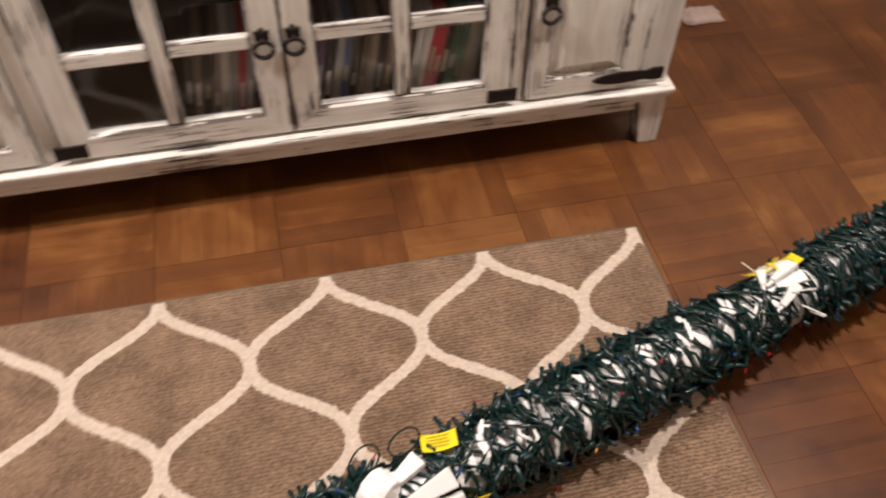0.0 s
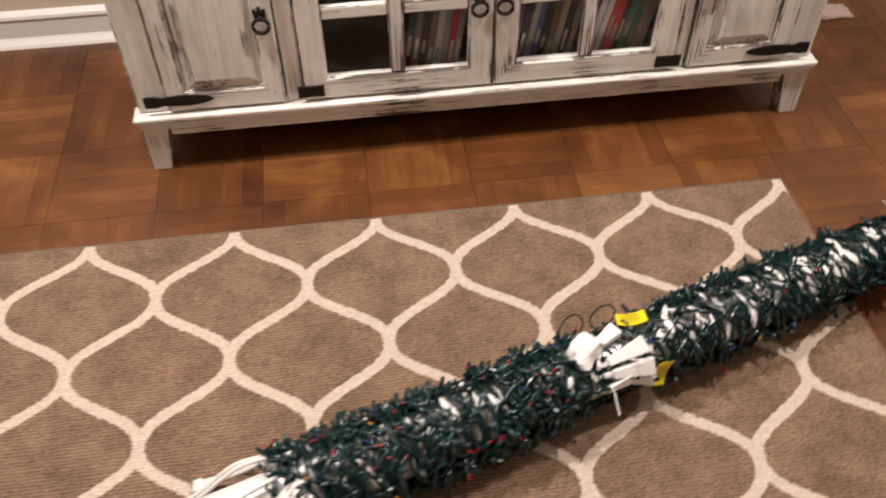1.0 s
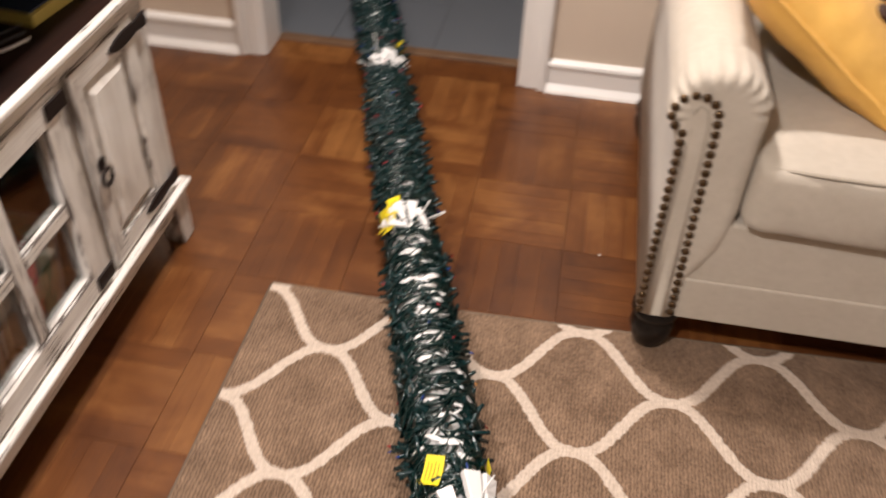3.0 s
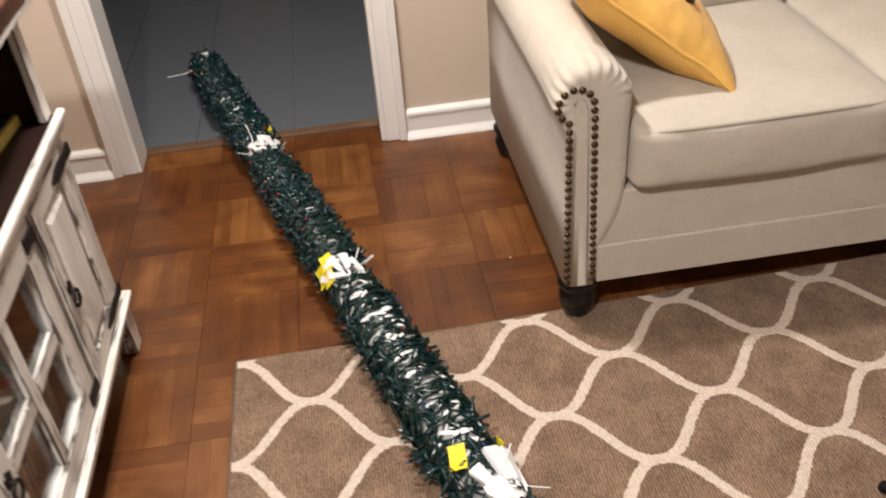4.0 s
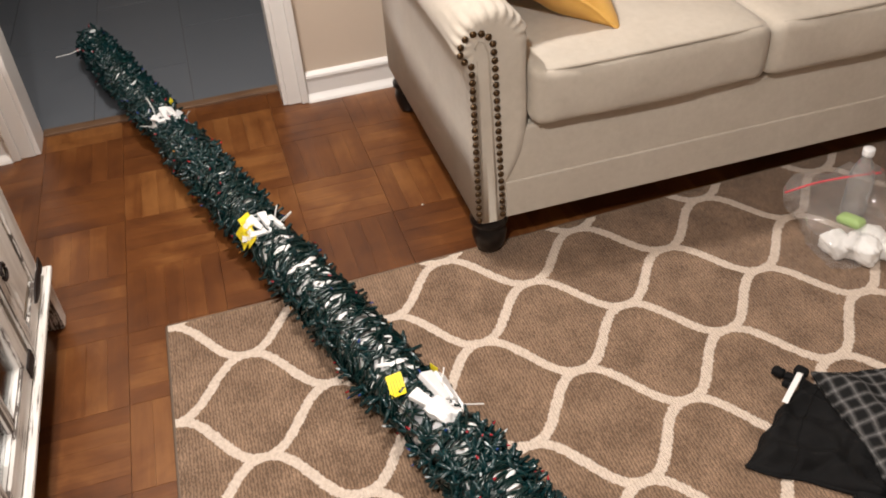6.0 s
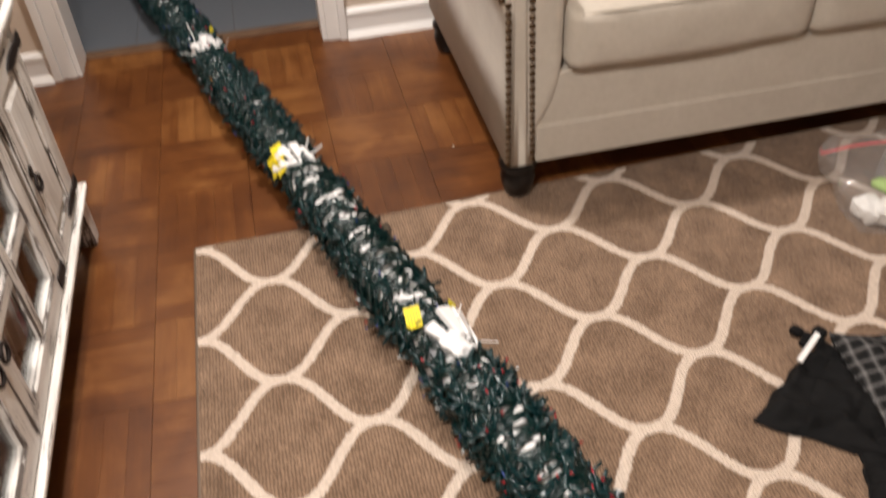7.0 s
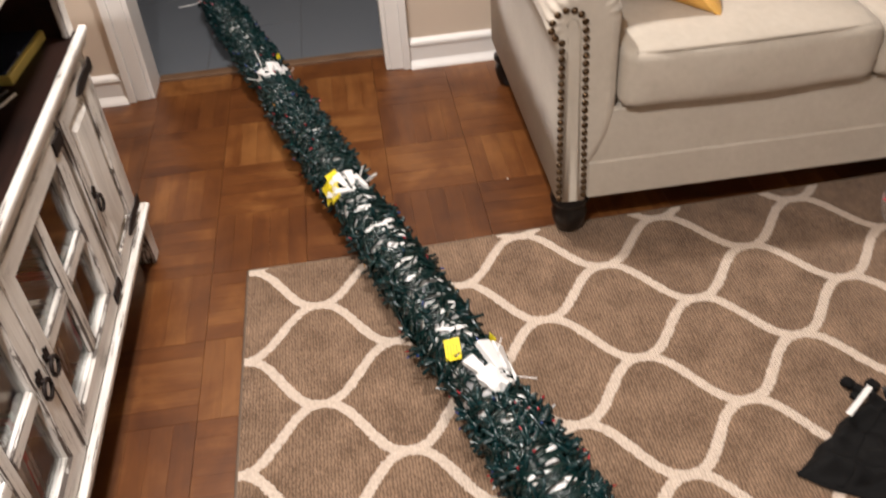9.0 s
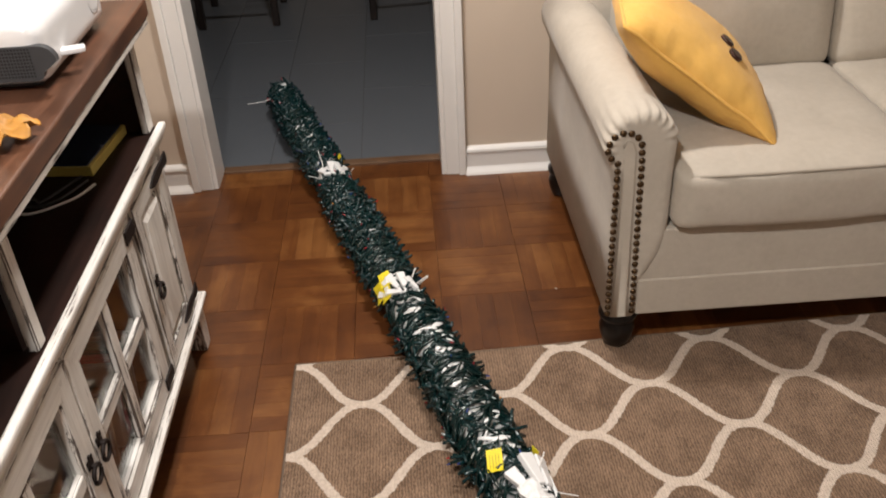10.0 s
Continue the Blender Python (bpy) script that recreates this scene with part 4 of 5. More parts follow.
# plugs, tags and cable ties in bunches
for n_, cx in enumerate(CLUSTERS):
    bunch = part("tape_band", tube(bmesh.new(), [on_axis(cx - 0.028), on_axis(cx - 0.02), on_axis(cx + 0.02), on_axis(cx + 0.028)], 0.071 * fat(cx + 0.03), 18), FOIL, pole, "bunched white plugs under clear tape", True)
    r = 0.076 * fat(cx + 0.03)
    # angle round the pole, place along it, turn on the surface, size
    plugs = (
        ((60, 0.0, 20, 0.8), (88, 0.01, -12, 0.9), (112, 0.004, 10, 0.9), (76, -0.028, 60, 0.7), (135, 0.0, -20, 0.8)),
        ((48, 0.008, -14, 0.85), (70, 0.012, 8, 0.9), (92, 0.006, -6, 0.9), (60, -0.024, 50, 0.7), (112, -0.012, 24, 0.8), (30, 0.0, 30, 0.7)),
        ((116, 0.016, 4, 1.25), (143, 0.018, -7, 1.25), (82, -0.008, 16, 1.1), (168, 0.034, -20, 0.8), (92, -0.026, 66, 0.7), (158, -0.014, 12, 0.75)),
    )[n_]
    for a, dx, yaw, size in plugs:
        a, x = radians(a), cx + dx
        at = around(x, a, r + 0.004)
        out = (at - on_axis(x)).normalized()
        basis = Matrix((AX_D, AX_D.cross(out) * -1, out)).transposed().to_4x4()
        m = Matrix.Translation(at) @ basis @ pose(0, 0, 0, rng.uniform(-8, 8), -8, yaw) @ Matrix.Scale(size, 4)
        bm = box(bmesh.new(), -0.030, 0.034, -0.0135, 0.0135, -0.004, 0.009, 0.0025)
        for v in bm.verts:
            if v.co.x < 0:
                v.co.y *= 0.5
        bm = box(bm, -0.050, -0.0305, -0.004, 0.004, -0.001, 0.005, 0.002)
        part("plug", moved(bm, m), PVC, bunch, "small white plastic plug")
    for k, (a, dx) in enumerate((((146, 0.085),), ((40, -0.01), (22, 0.02), (55, 0.035)), ((62, 0.066), (166, 0.072)))[n_]):
        a = radians(a)
        x = cx + dx
        at = around(x, a, r + 0.008)
        out = (at - on_axis(x)).normalized()
        basis = Matrix((AX_D, AX_D.cross(out) * -1, out)).transposed().to_4x4()
        bm = bmesh.new()
        bmesh.ops.create_grid(bm, x_segments=6, y_segments=4, size=1)
        for v in bm.verts:
            u = v.co.copy()
            v.co = Vector((u.x * 0.028, u.y * 0.017, 0.006 * u.x * u.x))
        bmesh.ops.solidify(bm, geom=bm.faces[:], thickness=0.0008)
        m = Matrix.Translation(at) @ basis @ pose(0, 0, 0, rng.uniform(-14, 14), rng.uniform(-14, 4), rng.uniform(-30, 0) + (85 if dx == 0.072 else 0))
        tag_ob = part("tag", moved(bm, m), YELLOW, bunch, "yellow paper warning tag")
        for row in range(4):
            v = -0.010 + row * 0.0065
            part("print_bar", moved(boxed(-0.020, 0.014 + 0.003 * (row % 2), v, v + 0.0014, 0.0030, 0.0036), m), INK, tag_ob, "line of unreadable print")
    for k, a in enumerate(((20, 60, 150), (138, 158, 100, 15), (152, 120))[n_]):
        a = radians(a)
        x = cx + rng.uniform(-0.04, 0.03)
        p0 = around(x, a, r)
        out = (p0 - on_axis(x)).normalized()
        side = AX_D * rng.uniform(-0.8, 0.8) + AX_D.cross(out) * rng.uniform(-0.9, 0.9)
        p1 = p0 + out * 0.018 + side * 0.03
        p2 = p0 + out * rng.uniform(0.03, 0.055) + side * 0.06
        p2.z = max(p2.z, 0.014)
        part("cable_tie", tube(bmesh.new(), curve_points([p0, p1, p2], 5), 0.0015, 5), CORD, bunch, "thin clear cable tie end")

# a wad of white tape beside the nearest plugs
wad = puffed((0.032, 0.019, 0.013), 0.008, (0.003, 0.004, 0.006), 16)
for v in wad.verts:
    v.co += 0.012 * noise.noise_vector(v.co * 34) + 0.004 * noise.noise_vector(v.co * 90)
part("tape_wad", moved(wad, Matrix.Translation(around(-0.625, radians(92), 0.072)) @ pose(0, 0, 0, 0, 0, 42)), PVC, pole, "crumpled wad of white tape", True)

for k, (dx, size) in enumerate(((-0.02, 0.026), (0.045, 0.024))):
    c = around(-0.600 + dx, radians(50), 0.088)
    loop = [c + size * (1 + 0.15 * math.sin(2 * a + k)) * (math.cos(a) * AX_D + math.sin(a) * (AX_U * 0.8 + AX_N * 0.5)) for a in [i * math.pi / 8 for i in range(16)]]
    part("wire_loop", tube(bmesh.new(), loop, 0.0018, 6, True), WIRE, pole, "loose loop of dark lamp wire", True)

part("cable_tie", tube(bmesh.new(), curve_points([around(1.57, 0.4, 0.06), around(1.55, 0.25, 0.10), around(1.54, 0.2, 0.16)], 5), 0.0015, 5), CORD, pole, "thin clear cable tie end")

bm = moved(boxed(-0.020, 0.016, -0.010, 0.010, -0.004, 0.006, 0.002), Matrix.Translation(around(1.625, radians(95), 0.050)) @ pose(0, 0, 0, 0, 12, 40))
part("plug", bm, PVC, pole, "small white plastic plug at the tip")

# foot of the wrapping: tape, dark clips and the white lead cords
band = part("tape_band", tube(bmesh.new(), [on_axis(-1.175), on_axis(-1.165), on_axis(-1.12), on_axis(-1.10)], 0.070, 20), FOIL, pole, "grey and white tape round the pipe", True)
for k in range(9):
    x = rng.uniform(-1.19, -1.10)
    a = rng.uniform(0.1, 3.0)
    p0 = around(x, a, 0.068)
    bm = moved(boxed(-0.016, 0.016, -0.008, 0.008, -0.003, 0.006, 0.002), Matrix.Translation(p0) @ pose(0, 0, 0, rng.uniform(-40, 40), rng.uniform(-30, 30), rng.uniform(0, 180)))
    part("clip", bm, (PVC, IRON, PVC)[k % 3], band, "small plug held under the tape")


def lead(points, plug=True):
    first, *loose = points
    pts = curve_points([first] + [(x - 0.035, y, z) for x, y, z in loose], 9)
    ob = part("lead_cord", tube(bmesh.new(), pts, 0.0042, 8), CORD, pole, "loose white lead cord", True)
    if plug:
        d = (pts[-1] - pts[-3]).normalized()
        m = Matrix.Translation(pts[-1]) @ d.to_track_quat("X", "Z").to_matrix().to_4x4()
        bm = box(boxed(-0.004, 0.020, -0.008, 0.008, -0.007, 0.008, 0.003), 0.0205, 0.040, -0.013, 0.013, -0.008, 0.010, 0.004)
        part("plug", moved(bm, m), PVC, ob, "white moulded plug")
        prongs = boxed(0.0405, 0.052, -0.007, -0.0055, -0.002, 0.003)
        box(prongs, 0.0405, 0.052, 0.0055, 0.007, -0.002, 0.003)
        part("prongs", moved(prongs, m), FOIL, ob, "metal plug prongs")


G = 0.016
lead([(-1.13, -0.735, 0.15), (-1.13, -0.80, 0.13), (-1.16, -0.93, 0.06), (-1.155, -1.03, 0.05), (-1.16, -1.12, 0.045), (-1.25, -1.17, G), (-1.36, -1.22, G), (-1.48, -1.20, G)], False)
lead([(-1.14, -0.73, 0.155), (-1.15, -0.82, 0.12), (-1.20, -0.94, 0.05), (-1.22, -1.08, G), (-1.24, -1.20, G), (-1.30, -1.30, G), (-1.42, -1.36, G)], False)
lead([(-1.15, -0.74, 0.15), (-1.17, -0.82, 0.10), (-1.21, -0.92, 0.03), (-1.16, -1.02, 0.04), (-1.185, -1.10, G), (-1.27, -1.12, G), (-1.38, -1.08, G)], False)
lead([(-1.12, -0.74, 0.15), (-1.10, -0.82, 0.12), (-1.115, -0.875, 0.09), (-1.16, -0.89, 0.05), (-1.20, -0.885, 0.03), (-1.245, -0.88, 0.024)])
lead([(-1.15, -0.75, 0.14), (-1.19, -0.82, 0.08), (-1.245, -0.845, 0.03), (-1.29, -0.82, G), (-1.30, -0.86, 0.024)])
lead([(-1.15, -0.76, 0.13), (-1.21, -0.815, 0.08), (-1.27, -0.85, 0.03), (-1.32, -0.865, 0.024)])
lead([(-1.16, -0.76, 0.13), (-1.22, -0.86, 0.05), (-1.24, -0.925, G), (-1.285, -0.935, 0.024)])
lead([(-1.14, -0.72, 0.16), (-1.17, -0.80, 0.12), (-1.21, -1.0, 0.03), (-1.235, -1.12, G), (-1.33, -1.05, G), (-1.46, -1.02, G)], False)
lead([(-1.15, -0.66, 0.15), (-1.20, -0.655, 0.12), (-1.28, -0.67, 0.06), (-1.36, -0.70, G), (-1.46, -0.70, G)], False)
lead([(-1.15, -0.655, 0.145), (-1.21, -0.645, 0.11), (-1.29, -0.66, 0.05), (-1.38, -0.68, G), (-1.48, -0.66, G)], False)
lead([(-1.14, -0.645, 0.13), (-1.18, -0.62, 0.06), (-1.205, -0.605, 0.028)])
lead([(-1.15, -0.64, 0.13), (-1.21, -0.625, 0.05), (-1.265, -0.625, 0.025)])
lead([(-1.16, -0.70, 0.16), (-1.22, -0.745, 0.15), (-1.30, -0.80, 0.10), (-1.40, -0.86, 0.03), (-1.5, -0.90, G)], False)
lead([(-1.15, -0.72, 0.155), (-1.20, -0.79, 0.13), (-1.27, -0.83, 0.06), (-1.31, -0.835, 0.024)])

lead([(-1.13, -0.75, 0.14), (-1.15, -0.84, 0.09), (-1.19, -0.905, 0.04), (-1.225, -0.90, 0.024)])
lead([(-1.14, -0.755, 0.13), (-1.175, -0.85, 0.07), (-1.215, -0.865, 0.05), (-1.25, -0.905, 0.024), (-1.29, -0.90, 0.024)])
lead([(-1.12, -0.74, 0.14), (-1.16, -0.87, 0.08), (-1.19, -0.99, 0.03), (-1.26, -1.00, G), (-1.34, -0.96, G), (-1.45, -0.97, G)], False)

# ---- on the cabinet ----
proj = thing("projector", (-0.140, 0.428, Z_TOP), "white home projector with charcoal speaker grille", "projector")
shell = part("shell", moved(puffed((0.19, 0.150, 0.058), 0.030, (0, 0, 0.004), 12), pose(-0.130, 0.431, Z_TOP + 0.066)), SHELL, proj, "", True)
bm = bmesh.new()
outline = []
for cy, cz, a0 in ((0.128, 0.016, 270), (0.128, 0.030, 0), (-0.128, 0.030, 90), (-0.128, 0.016, 180)):
    r = 0.014 if cz < 0.02 else 0.028
    outline += [(cy + math.copysign(0.014 - r, cy) + r * math.cos(radians(a0 + k * 15)), (0.0 if cz < 0.02 else 0.062) + (r if cz < 0.02 else -r) + r * math.sin(radians(a0 + k * 15)) + 0.022) for k in range(7)]
front = [bm.verts.new((-0.3245, 0.428 + y, Z_TOP + z)) for y, z in outline]
rear = [bm.verts.new((-0.310, 0.428 + y, Z_TOP + z)) for y, z in outline]
for k in range(len(front)):
    bm.faces.new((front[k], front[(k + 1) % len(front)], rear[(k + 1) % len(front)], rear[k]))
bm.faces.new(front)
bm.faces.new(rear)
bmesh.ops.recalc_face_normals(bm, faces=bm.faces)
grille = part("grille", bm, GRILLE, proj, "charcoal perforated grille")
# near-black blocks on the face give the holes their shade by colour
holes = bmesh.new()
for a in range(20):
    for b in range(9):
        box(holes, -0.3255, -0.3240, 0.300 + a * 0.0055, 0.3028 + a * 0.0055, Z_TOP + 0.030 + b * 0.006, Z_TOP + 0.0328 + b * 0.006)
tagged(part("grille_hole", holes, HOLE_DARK, grille, "rows of dark blocks standing for tiny grille holes"), kind="stuff")
part("lens_ring", moved(lathe(bmesh.new(), (0, 0, 0), [(0.030, 0), (0.033, 0.004), (0.033, 0.012), (0.024, 0.012), (0.022, 0.006)], 24), pose(-0.010, 0.293, Z_TOP + 0.07, 90, 0, 0)), SHELL, proj, "", True)
part("foot_plate", boxed(-0.290, 0.030, 0.308, 0.558, Z_TOP, Z_TOP + 0.014, 0.004), GRILLE, proj)
stick = thing("media_stick", (-0.170, 0.258, Z_TOP + 0.05), "white streaming stick plugged into the projector", "media stick")
part("shell", moved(puffed((0.012, 0.027, 0.006), 0.004, (0, 0, 0), 4), pose(-0.225, 0.270, Z_TOP + 0.040, 0, 0, 18)), SHELL, stick, "", True)

bm = bmesh.new()
bmesh.ops.create_grid(bm, x_segments=18, y_segments=18, size=1)
for v in bm.verts:
    a, r = math.atan2(v.co.y, v.co.x), min(1.0, v.co.length)
    edge = 0.55 + 0.40 * abs(math.cos(3.5 * a + 0.4)) ** 0.8 + 0.25 * noise.noise(Vector((math.cos(a) * 3, math.sin(a) * 3, 1)))
    p = Vector((math.cos(a), math.sin(a), 0)) * r * edge * 0.062
    p.z = 0.010 + 0.007 * math.sin(a * 7) * r + 0.018 * abs(noise.noise(p * 45)) + 0.004 * r
    v.co = Vector((-0.520, 0.300, Z_TOP + 0.006)) + p
bmesh.ops.solidify(bm, geom=bm.faces[:], thickness=0.0012)
single("fabric_leaf", bm, LEAF, "crumpled orange autumn leaf decoration", "leaf", smooth=True, at=(-0.520, 0.300, Z_TOP))

book = thing("boxed_set", (0.03, 0.39, Z_MID), "flat dark box with yellow cardboard edges", "box")
turn = pose(0.015, 0.40, Z_MID, 0, 0, -6)
part("tray", moved(boxed(-0.105, 0.105, -0.065, 0.065, 0.0, 0.022, 0.002), turn), simple("yellow_card", (0.58, 0.47, 0.12), 0.6), book)
part("lid", moved(boxed(-0.102, 0.096, -0.058, 0.061, 0.0225, 0.027, 0.002), turn), simple("navy_print", (0.02, 0.028, 0.05), 0.25, 0, 0.5, 40, 0), book, "dark glossy printed lid")
gadget = thing("set_top_box", (0.0, 0.56, Z_MID), "black set-top box on the open shelf", "set-top box")
part("case", boxed(-0.12, 0.09, 0.48, 0.64, Z_MID + 0.004, Z_MID + 0.05, 0.006), GRILLE, gadget)
part("foot_plate", boxed(-0.10, 0.07, 0.50, 0.62, Z_MID, Z_MID + 0.004), INK, gadget)
for k in range(3):
    bm = tube(bmesh.new(), curve_points([(-0.14 + 0.02 * k, 0.33 + 0.02 * k, Z_MID + 0.004), (-0.20, 0.36 + 0.03 * k, Z_MID + 0.004), (-0.25 + 0.03 * k, 0.44, Z_MID + 0.004), (-0.18, 0.50, Z_MID + 0.004), (-0.12 + 0.02 * k, 0.58, Z_MID + 0.004)], 8), 0.0028, 6)
    single("cable", bm, (CORD, GRILLE, GRILLE)[k], "thin cable lying on the open shelf", "cable", "shelf cables", smooth=True, at=(-0.18, 0.44, Z_MID))
router = thing("media_box", (-0.95, 0.5, Z_MID), "small black media box on the open shelf", "media box")
part("case", boxed(-1.05, -0.80, 0.40, 0.58, Z_MID, Z_MID + 0.045, 0.006), GRILLE, router)
part("label_plate", boxed(-0.86, -0.84, 0.3985, 0.3995, Z_MID + 0.02, Z_MID + 0.028), CORD, router, "small pale badge")


# ---- clothes on the rug ----
def cloth_point(spec, s, t):
    """Height and place of a crumpled sheet between four corners, with folds and a turned-down rim."""
    (c00, c10, c11, c01), z, height, seed, folds = spec
    p = (1 - s) * (1 - t) * Vector(c00) + s * (1 - t) * Vector(c10) + s * t * Vector(c11) + (1 - s) * t * Vector(c01)
    rim = max(0.0, min(1.0, 7 * min(s, 1 - s, t, 1 - t)))
    p += 0.022 * noise.noise(Vector((s * 3, t * 3, seed))) * Vector((1, 0.7)) + 0.003 * noise.noise(Vector((s * 8, t * 8, seed + 4))) * Vector((0.6, 1))
    fold = 1 - abs(noise.noise(Vector((s * folds + seed, t * folds * 0.6, 0.3)))) * 2.2
    small = noise.noise(Vector((s * 9, t * 7, seed)))
    h = height * (0.55 + 0.45 * fold + 0.30 * small) * (0.25 + 0.75 * rim**0.5)
    return Vector((p.x, p.y, z + max(0.003, h)))


def cloth(spec):
    bm = bmesh.new()
    bmesh.ops.create_grid(bm, x_segments=56, y_segments=56, size=1)
    for v in bm.verts:
        v.co = cloth_point(spec, (v.co.x + 1) / 2, (v.co.y + 1) / 2)
    skin = bmesh.ops.extrude_edge_only(bm, edges=[e for e in bm.edges if e.is_boundary])["geom"]
    for v in skin:
        if isinstance(v, bmesh.types.BMVert):
            v.co.z = spec[1] + 0.0005
    bmesh.ops.recalc_face_normals(bm, faces=bm.faces)
    return bm


def garment(name, spec, material, label, category, seams, trim=None):
    """Crumpled clothing with hems and seams; each seam runs between two (s, t) places on the sheet."""
    corners = spec[0]
    ob = thing(name, (sum(c[0] for c in corners) / 4, sum(c[1] for c in corners) / 4, spec[1]), label, category)
    part("cloth", cloth(spec), material, ob, "", True)
    for kind, (s0, t0), (s1, t1), r in seams:
        line = [cloth_point(spec, s0 + (s1 - s0) * k / 40, t0 + (t1 - t0) * k / 40) for k in range(41)]
        part(kind, tube(bmesh.new(), line, r, 6), trim or material, ob, "", True)
    return ob


EDGES = [("hem", (0.0, 0.0), (1.0, 0.0), 0.0035), ("hem", (0.0, 1.0), (0.0, 0.0), 0.0035)]
garment("black_jacket", (((-0.845, -1.088), (-0.680, -1.325), (-0.86, -1.46), (-1.000, -1.285)), 0.010, 0.044, 2.0, 3.6), BLACK_CLOTH, "crumpled black jacket flap lying on the rug", "jacket", EDGES + [("seam", (0.02, 0.3), (0.98, 0.22), 0.002)])
garment("black_trousers", (((-0.96, -1.25), (-0.92, -1.62), (-1.28, -1.60), (-1.075, -1.205)), 0.010, 0.046, 5.0, 2.6), BLACK_CLOTH, "folded black trousers lying on the rug", "trousers", EDGES + [("seam", (0.3, 0.02), (0.36, 0.98), 0.002)])
garment("plaid_shirt", (((-0.702, -1.330), (-0.81, -1.68), (-1.17, -1.67), (-1.095, -1.282)), 0.046, 0.042, 7.0, 3.4), PLAID, "grey and black plaid flannel shirt on black clothes", "shirt", EDGES + [("seam", (0.55, 0.02), (0.5, 0.98), 0.002)])
garment("black_sleeve", (((-0.83, -1.43), (-0.86, -1.64), (-1.02, -1.66), (-0.985, -1.45)), 0.078, 0.05, 11.0, 2.6), BLACK_CLOTH, "black cloth heaped on the plaid shirt", "clothing", EDGES)
toggle = thing("cord_toggle", (-0.665, -1.295, 0.010), "black cord toggle with a white care label", "toggle")
for x, y, r in ((-0.655, -1.285, 0.014), (-0.675, -1.300, 0.012), (-0.690, -1.285, 0.011), (-0.672, -1.330, 0.015)):
    bm = moved(puffed((r, r * 0.8, r * 0.7), r * 0.5, (0, 0, 0), 5), pose(x, y, 0.012 + r, 0, 0, 30))
    part("knob", bm, BLACK_CLOTH, toggle, "", True)
part("care_label", moved(boxed(-0.046, 0.046, -0.006, 0.006, 0, 0.0012), pose(-0.722, -1.270, 0.050, 0, 4, 127)), CORD, toggle, "narrow white fabric label")

# ---- bag with a bottle ----
bag = thing("zip_bag", (-0.29, -1.73, 0), "clear zip bag with red closure holding tissues", "plastic bag")
bm = puffed((0.115, 0.135, 0.05), 0.03, (0, 0, 0.012), 34)
for v in bm.verts:
    v.co.z += 0.035 * (v.co.x / 0.115)
    v.co += 0.030 * noise.noise_vector(v.co * 11) + 0.009 * noise.noise_vector(v.co * 38)
    v.co.z = max(v.co.z, -0.052)
part("film", moved(bm, pose(-0.285, -1.735, 0.066)), FILM, bag, "", True)
bm = tube(bmesh.new(), curve_points([(-0.173, -1.605, 0.105), (-0.185, -1.69, 0.122), (-0.20, -1.78, 0.128), (-0.205, -1.87, 0.120)], 6), 0.003, 6)
part("zip", bm, ZIP, bag, "bright red zip closure", True)
for k, (x, y, r) in enumerate(((-0.335, -1.665, 0.036), (-0.375, -1.705, 0.040), (-0.345, -1.755, 0.035), (-0.395, -1.775, 0.032))):
    bm = puffed((r, r * 0.85, r * 0.7), r * 0.4, (0.004, 0.004, 0.006), 18, 0.0, k)
    for v in bm.verts:
        v.co *= 1 + 0.22 * noise.noise(v.co * 30 + Vector((k, 0, 0))) + 0.16 * abs(noise.noise(v.co * 75 + Vector((0, k, 0))))
    single("tissue_wad", moved(bm, pose(x, y, 0.012 + r * 0.72, 0, 0, 40 * k)), TISSUE, "crumpled white tissue wad", "tissue", "tissues in the bag", smooth=True, at=(x, y, 0.012))
bm = moved(puffed((0.035, 0.02, 0.012), 0.01, (0, 0, 0.004), 6, 0.008), pose(-0.30, -1.72, 0.07, 0, 10, 20))
single("green_wrapper", bm, LIME, "small pale green wrapper", "wrapper", smooth=True, at=(-0.30, -1.72, 0.06))
bottle = thing("water_bottle", (-0.215, -1.80, 0.012), "clear plastic water bottle with white cap", "bottle")
part("body", lathe(bmesh.new(), (-0.215, -1.80, 0.012), [(0.028, 0), (0.032, 0.006), (0.032, 0.05), (0.030, 0.055), (0.032, 0.06), (0.032, 0.12), (0.028, 0.14), (0.018, 0.165), (0.0125, 0.178), (0.0125, 0.186)], 24), BOTTLE, bottle, "", True)
part("cap", lathe(bmesh.new(), (-0.215, -1.80, 0.199), [(0.0145, 0), (0.015, 0.002), (0.015, 0.018), (0.013, 0.020)], 24), PVC, bottle, "white screw cap", True)


# ---- crumpled film behind the cabinet's end, and a crumb on the floor ----
bm = bmesh.new()
bmesh.ops.create_grid(bm, x_segments=20, y_segments=14, size=1)
for v in bm.verts:
    u = v.co.copy()
    p = Vector((u.x * 0.055, u.y * 0.035, 0))
    p += Vector((0.010 * noise.noise(Vector((u.y * 2.3, 1, 0))), 0.010 * noise.noise(Vector((2, u.x * 2.3, 0))), 0))
    rise = 1 - max(abs(u.x), abs(u.y)) ** 3
    p.z = 0.003 + rise * (0.012 + 0.022 * abs(noise.noise(Vector((u.x * 2.4, u.y * 2.0, 5)))))
    v.co = Vector((0.445, 0.690, 0)) + p
bmesh.ops.solidify(bm, geom=bm.faces[:], thickness=0.0008)
single("plastic_film", bm, simple("pinkish_white_film", (0.40, 0.31, 0.28), 0.25, 0, 0.15, 50, 0.2), "crumpled pinkish-white plastic film lying on the parquet", "plastic film", smooth=True, at=(0.445, 0.690, 0))


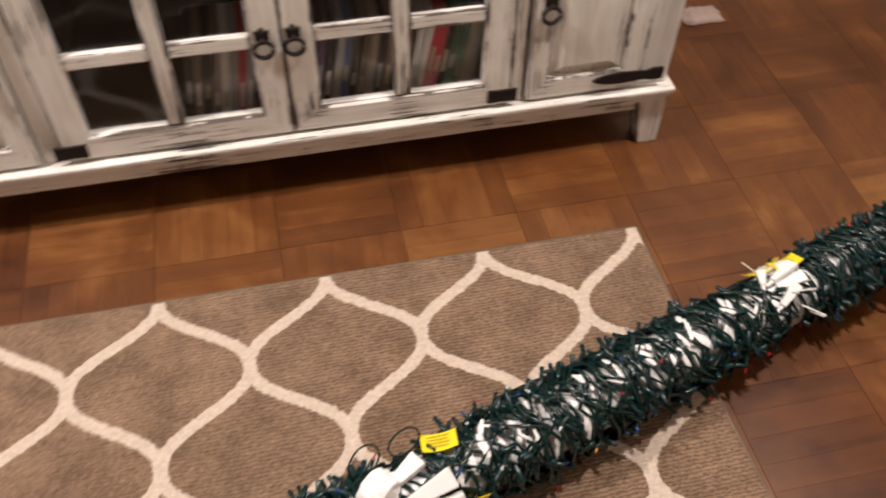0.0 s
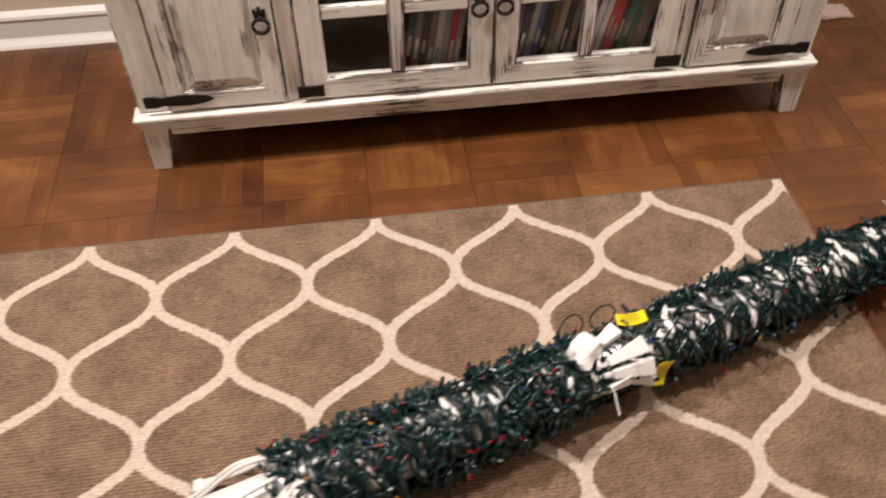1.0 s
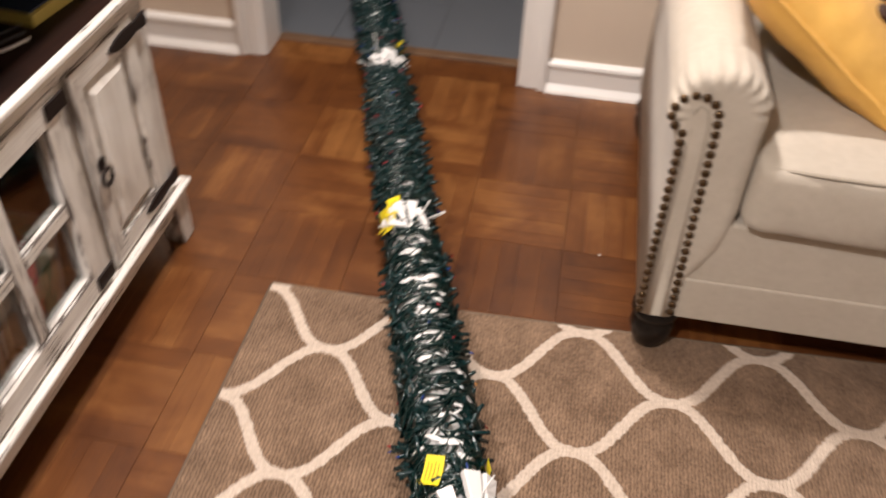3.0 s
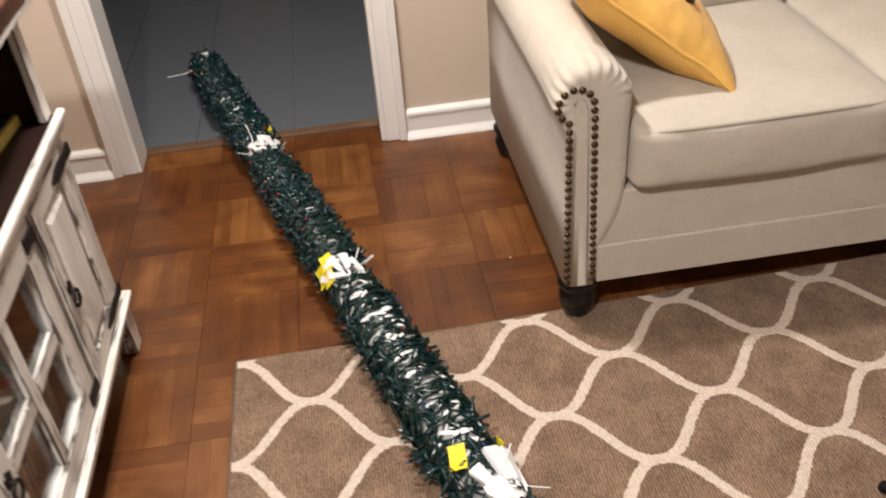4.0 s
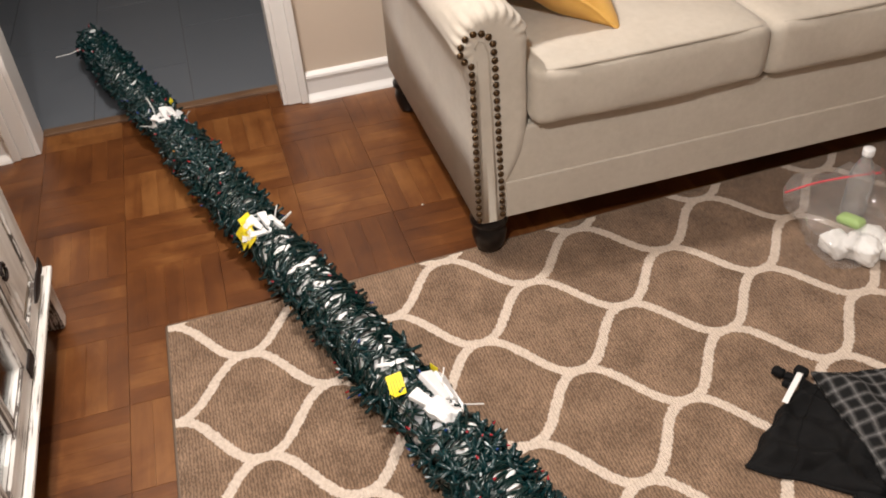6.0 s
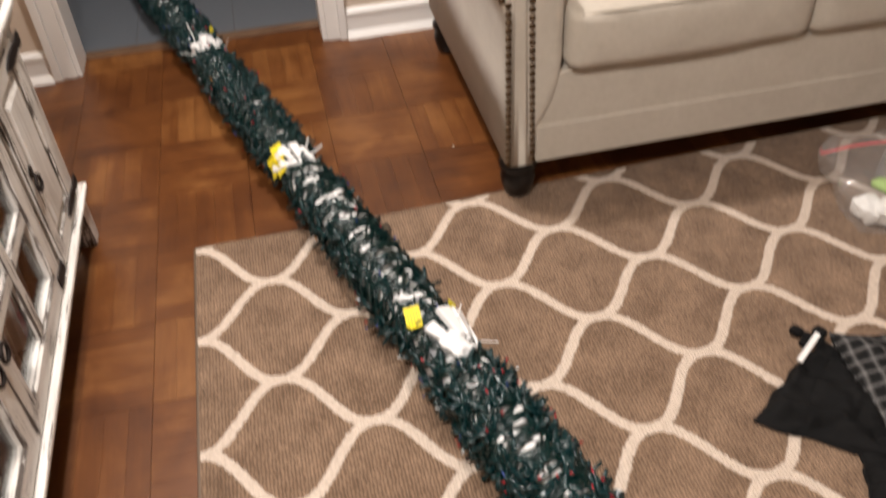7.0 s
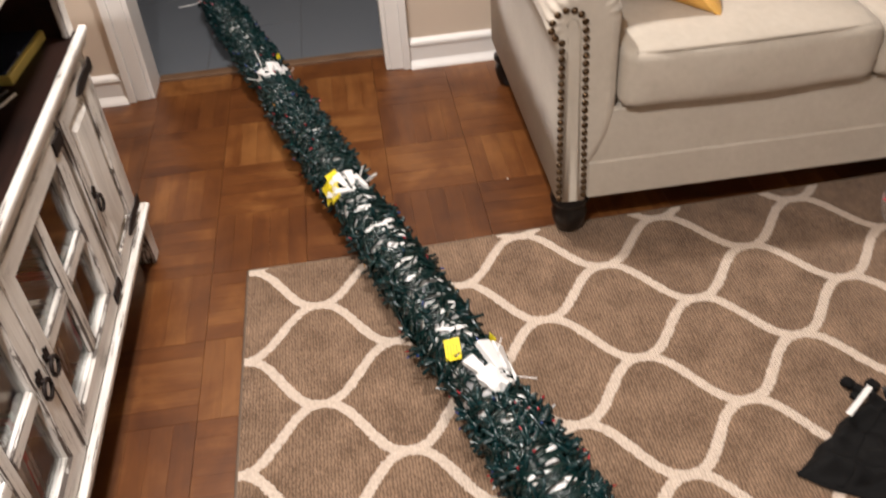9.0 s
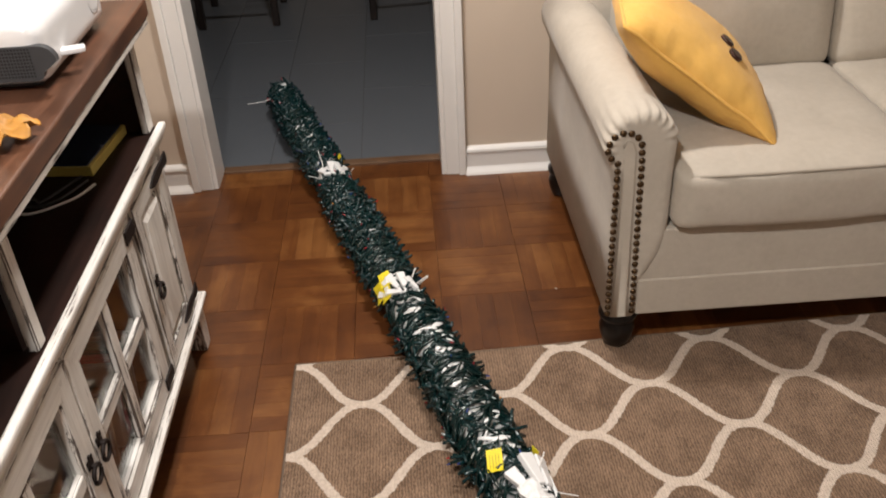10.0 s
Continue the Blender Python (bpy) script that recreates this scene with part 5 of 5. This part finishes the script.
bm = puffed((0.0026, 0.0018, 0.0014), 0.0009, (0, 0, 0.0004), 4, 0.0006, 2.0)
single("paper_scrap", moved(bm, pose(0.273, -0.733, 0.0016, 0, 0, 35)), TISSUE, "tiny white paper scrap on the parquet", "scrap", smooth=True, at=(0.273, -0.733, 0))

# ---- kitchen chairs ----
chair = thing("kitchen_chair", (0, 0, 0), "dark espresso wooden dining chair in the dim kitchen", "chair", "chairs in the kitchen")
for x in (-0.19, 0.19):
    for y in (-0.195, 0.195):
        bm = boxed(x - 0.018, x + 0.018, y - 0.018, y + 0.018, 0, 0.44 if x < 0 else 0.98, 0.004)
        for v in bm.verts:
            if v.co.z < 0.1:
                v.co.x += 0.012 if x > 0 else -0.004
        part("leg", bm, CHAIR_WOOD, chair)
for x in (-0.19, 0.19):
    part("stretcher", boxed(x - 0.010, x + 0.010, -0.177, 0.177, 0.16, 0.185, 0.003), CHAIR_WOOD, chair)
part("seat", boxed(-0.22, 0.20, -0.22, 0.22, 0.44, 0.475, 0.012, 3), CHAIR_WOOD, chair)
for z in (0.62, 0.78, 0.92):
    part("back_slat", boxed(0.178, 0.196, -0.177, 0.177, z, z + 0.05, 0.004), CHAIR_WOOD, chair)
chair.location = (3.00, 0.525, 0)
copy_thing(chair, pose(3.02, -0.36, 0, 0, 0, 6))

# ---- pieces of the floors ----
BLOCK = 0.250
OX, OY = 0.025, 0.105


def slat(bm, x0, x1, y0, y1, z, ease=0.0002):
    """A plank with eased top edges."""
    rings = []
    for inset, h in ((0.0, -0.009), (0.0, z - 0.0005), (ease, z)):
        rings.append([bm.verts.new(p) for p in ((x0 + inset, y0 + inset, h), (x1 - inset, y0 + inset, h), (x1 - inset, y1 - inset, h), (x0 + inset, y1 - inset, h))])
    for r0, r1 in zip(rings, rings[1:]):
        for k in range(4):
            bm.faces.new((r0[k], r0[(k + 1) % 4], r1[(k + 1) % 4], r1[k]))
    bm.faces.new(rings[-1])


rng = random.Random(11)
BLOCKS = []
for variant in range(6):
    bm = bmesh.new()
    step = BLOCK / 5
    for k in range(5):
        gap = 0.00006
        slat(bm, -BLOCK / 2 + 0.0004, BLOCK / 2 - 0.0004, -BLOCK / 2 + k * step + (0.0004 if k == 0 else gap), -BLOCK / 2 + (k + 1) * step - (0.0004 if k == 4 else gap), -0.0004 + rng.uniform(-0.00012, 0.0))
    BLOCKS.append(mesh_of("parquet_block", bm, PARQUET))
i0, i1 = math.floor((WEST - OX) / BLOCK) + 1, 3
j0, j1 = math.floor((SOUTH - OY) / BLOCK) + 1, 2
rest = ([], [])
for i in range(i0, i1 + 1):
    for j in range(j0, j1 + 1):
        x, y = OX + (i + 0.5) * BLOCK, OY + (j + 0.5) * BLOCK
        if x < -2.3 and y < -0.6 or (x < -0.3 and y < -0.4):
            rest[(i + j + 1) % 2].append((x, y))
            continue
        ob = new("parquet_block", rng.choice(BLOCKS))
        ob.parent = floor
        ob.matrix_basis = pose(x, y, 0, 0, 0, (0 if (i + j) % 2 else 90) + rng.choice((0, 180)))
# blocks cut short at the threshold
for j in range(-3, 2):
    bm = bmesh.new()
    x0, x1, y0 = OX + 4 * BLOCK, 1.1355, OY + j * BLOCK
    if j % 2:
        for k in range(5):
            slat(bm, x0 + 0.0004, x1, y0 + k * step + gap, y0 + (k + 1) * step - gap, -0.0004)
    else:
        for k in range(3):
            slat(bm, x0 + k * step + gap, min(x1, x0 + (k + 1) * step - gap), y0 + 0.0004, y0 + BLOCK - 0.0004, -0.0004)
    ob = new("parquet_block", mesh_of("parquet_block", bm, PARQUET))
    ob.parent = floor
# the same blocks further off and under the rug, joined by the run of their grain
for turned, places in enumerate(rest):
    bm = bmesh.new()
    for x, y in places:
        u, v = (y, -x) if turned else (x, y)
        for k in range(5):
            slat(bm, u - BLOCK / 2 + 0.0004, u + BLOCK / 2 - 0.0004, v - BLOCK / 2 + k * step + 0.0002, v - BLOCK / 2 + (k + 1) * step - 0.0002, -0.0005)
    ob = new("parquet_blocks", mesh_of("parquet_blocks", bm, PARQUET))
    ob.parent = floor
    ob.rotation_euler = (0, 0, radians(90 * turned))
    tagged(ob, kind="stuff")

TW, TL = 0.345, 0.69
tile_bm = bmesh.new()
slat(tile_bm, -TL / 2 + 0.0018, TL / 2 - 0.0018, -TW / 2 + 0.0018, TW / 2 - 0.0018, -0.001)
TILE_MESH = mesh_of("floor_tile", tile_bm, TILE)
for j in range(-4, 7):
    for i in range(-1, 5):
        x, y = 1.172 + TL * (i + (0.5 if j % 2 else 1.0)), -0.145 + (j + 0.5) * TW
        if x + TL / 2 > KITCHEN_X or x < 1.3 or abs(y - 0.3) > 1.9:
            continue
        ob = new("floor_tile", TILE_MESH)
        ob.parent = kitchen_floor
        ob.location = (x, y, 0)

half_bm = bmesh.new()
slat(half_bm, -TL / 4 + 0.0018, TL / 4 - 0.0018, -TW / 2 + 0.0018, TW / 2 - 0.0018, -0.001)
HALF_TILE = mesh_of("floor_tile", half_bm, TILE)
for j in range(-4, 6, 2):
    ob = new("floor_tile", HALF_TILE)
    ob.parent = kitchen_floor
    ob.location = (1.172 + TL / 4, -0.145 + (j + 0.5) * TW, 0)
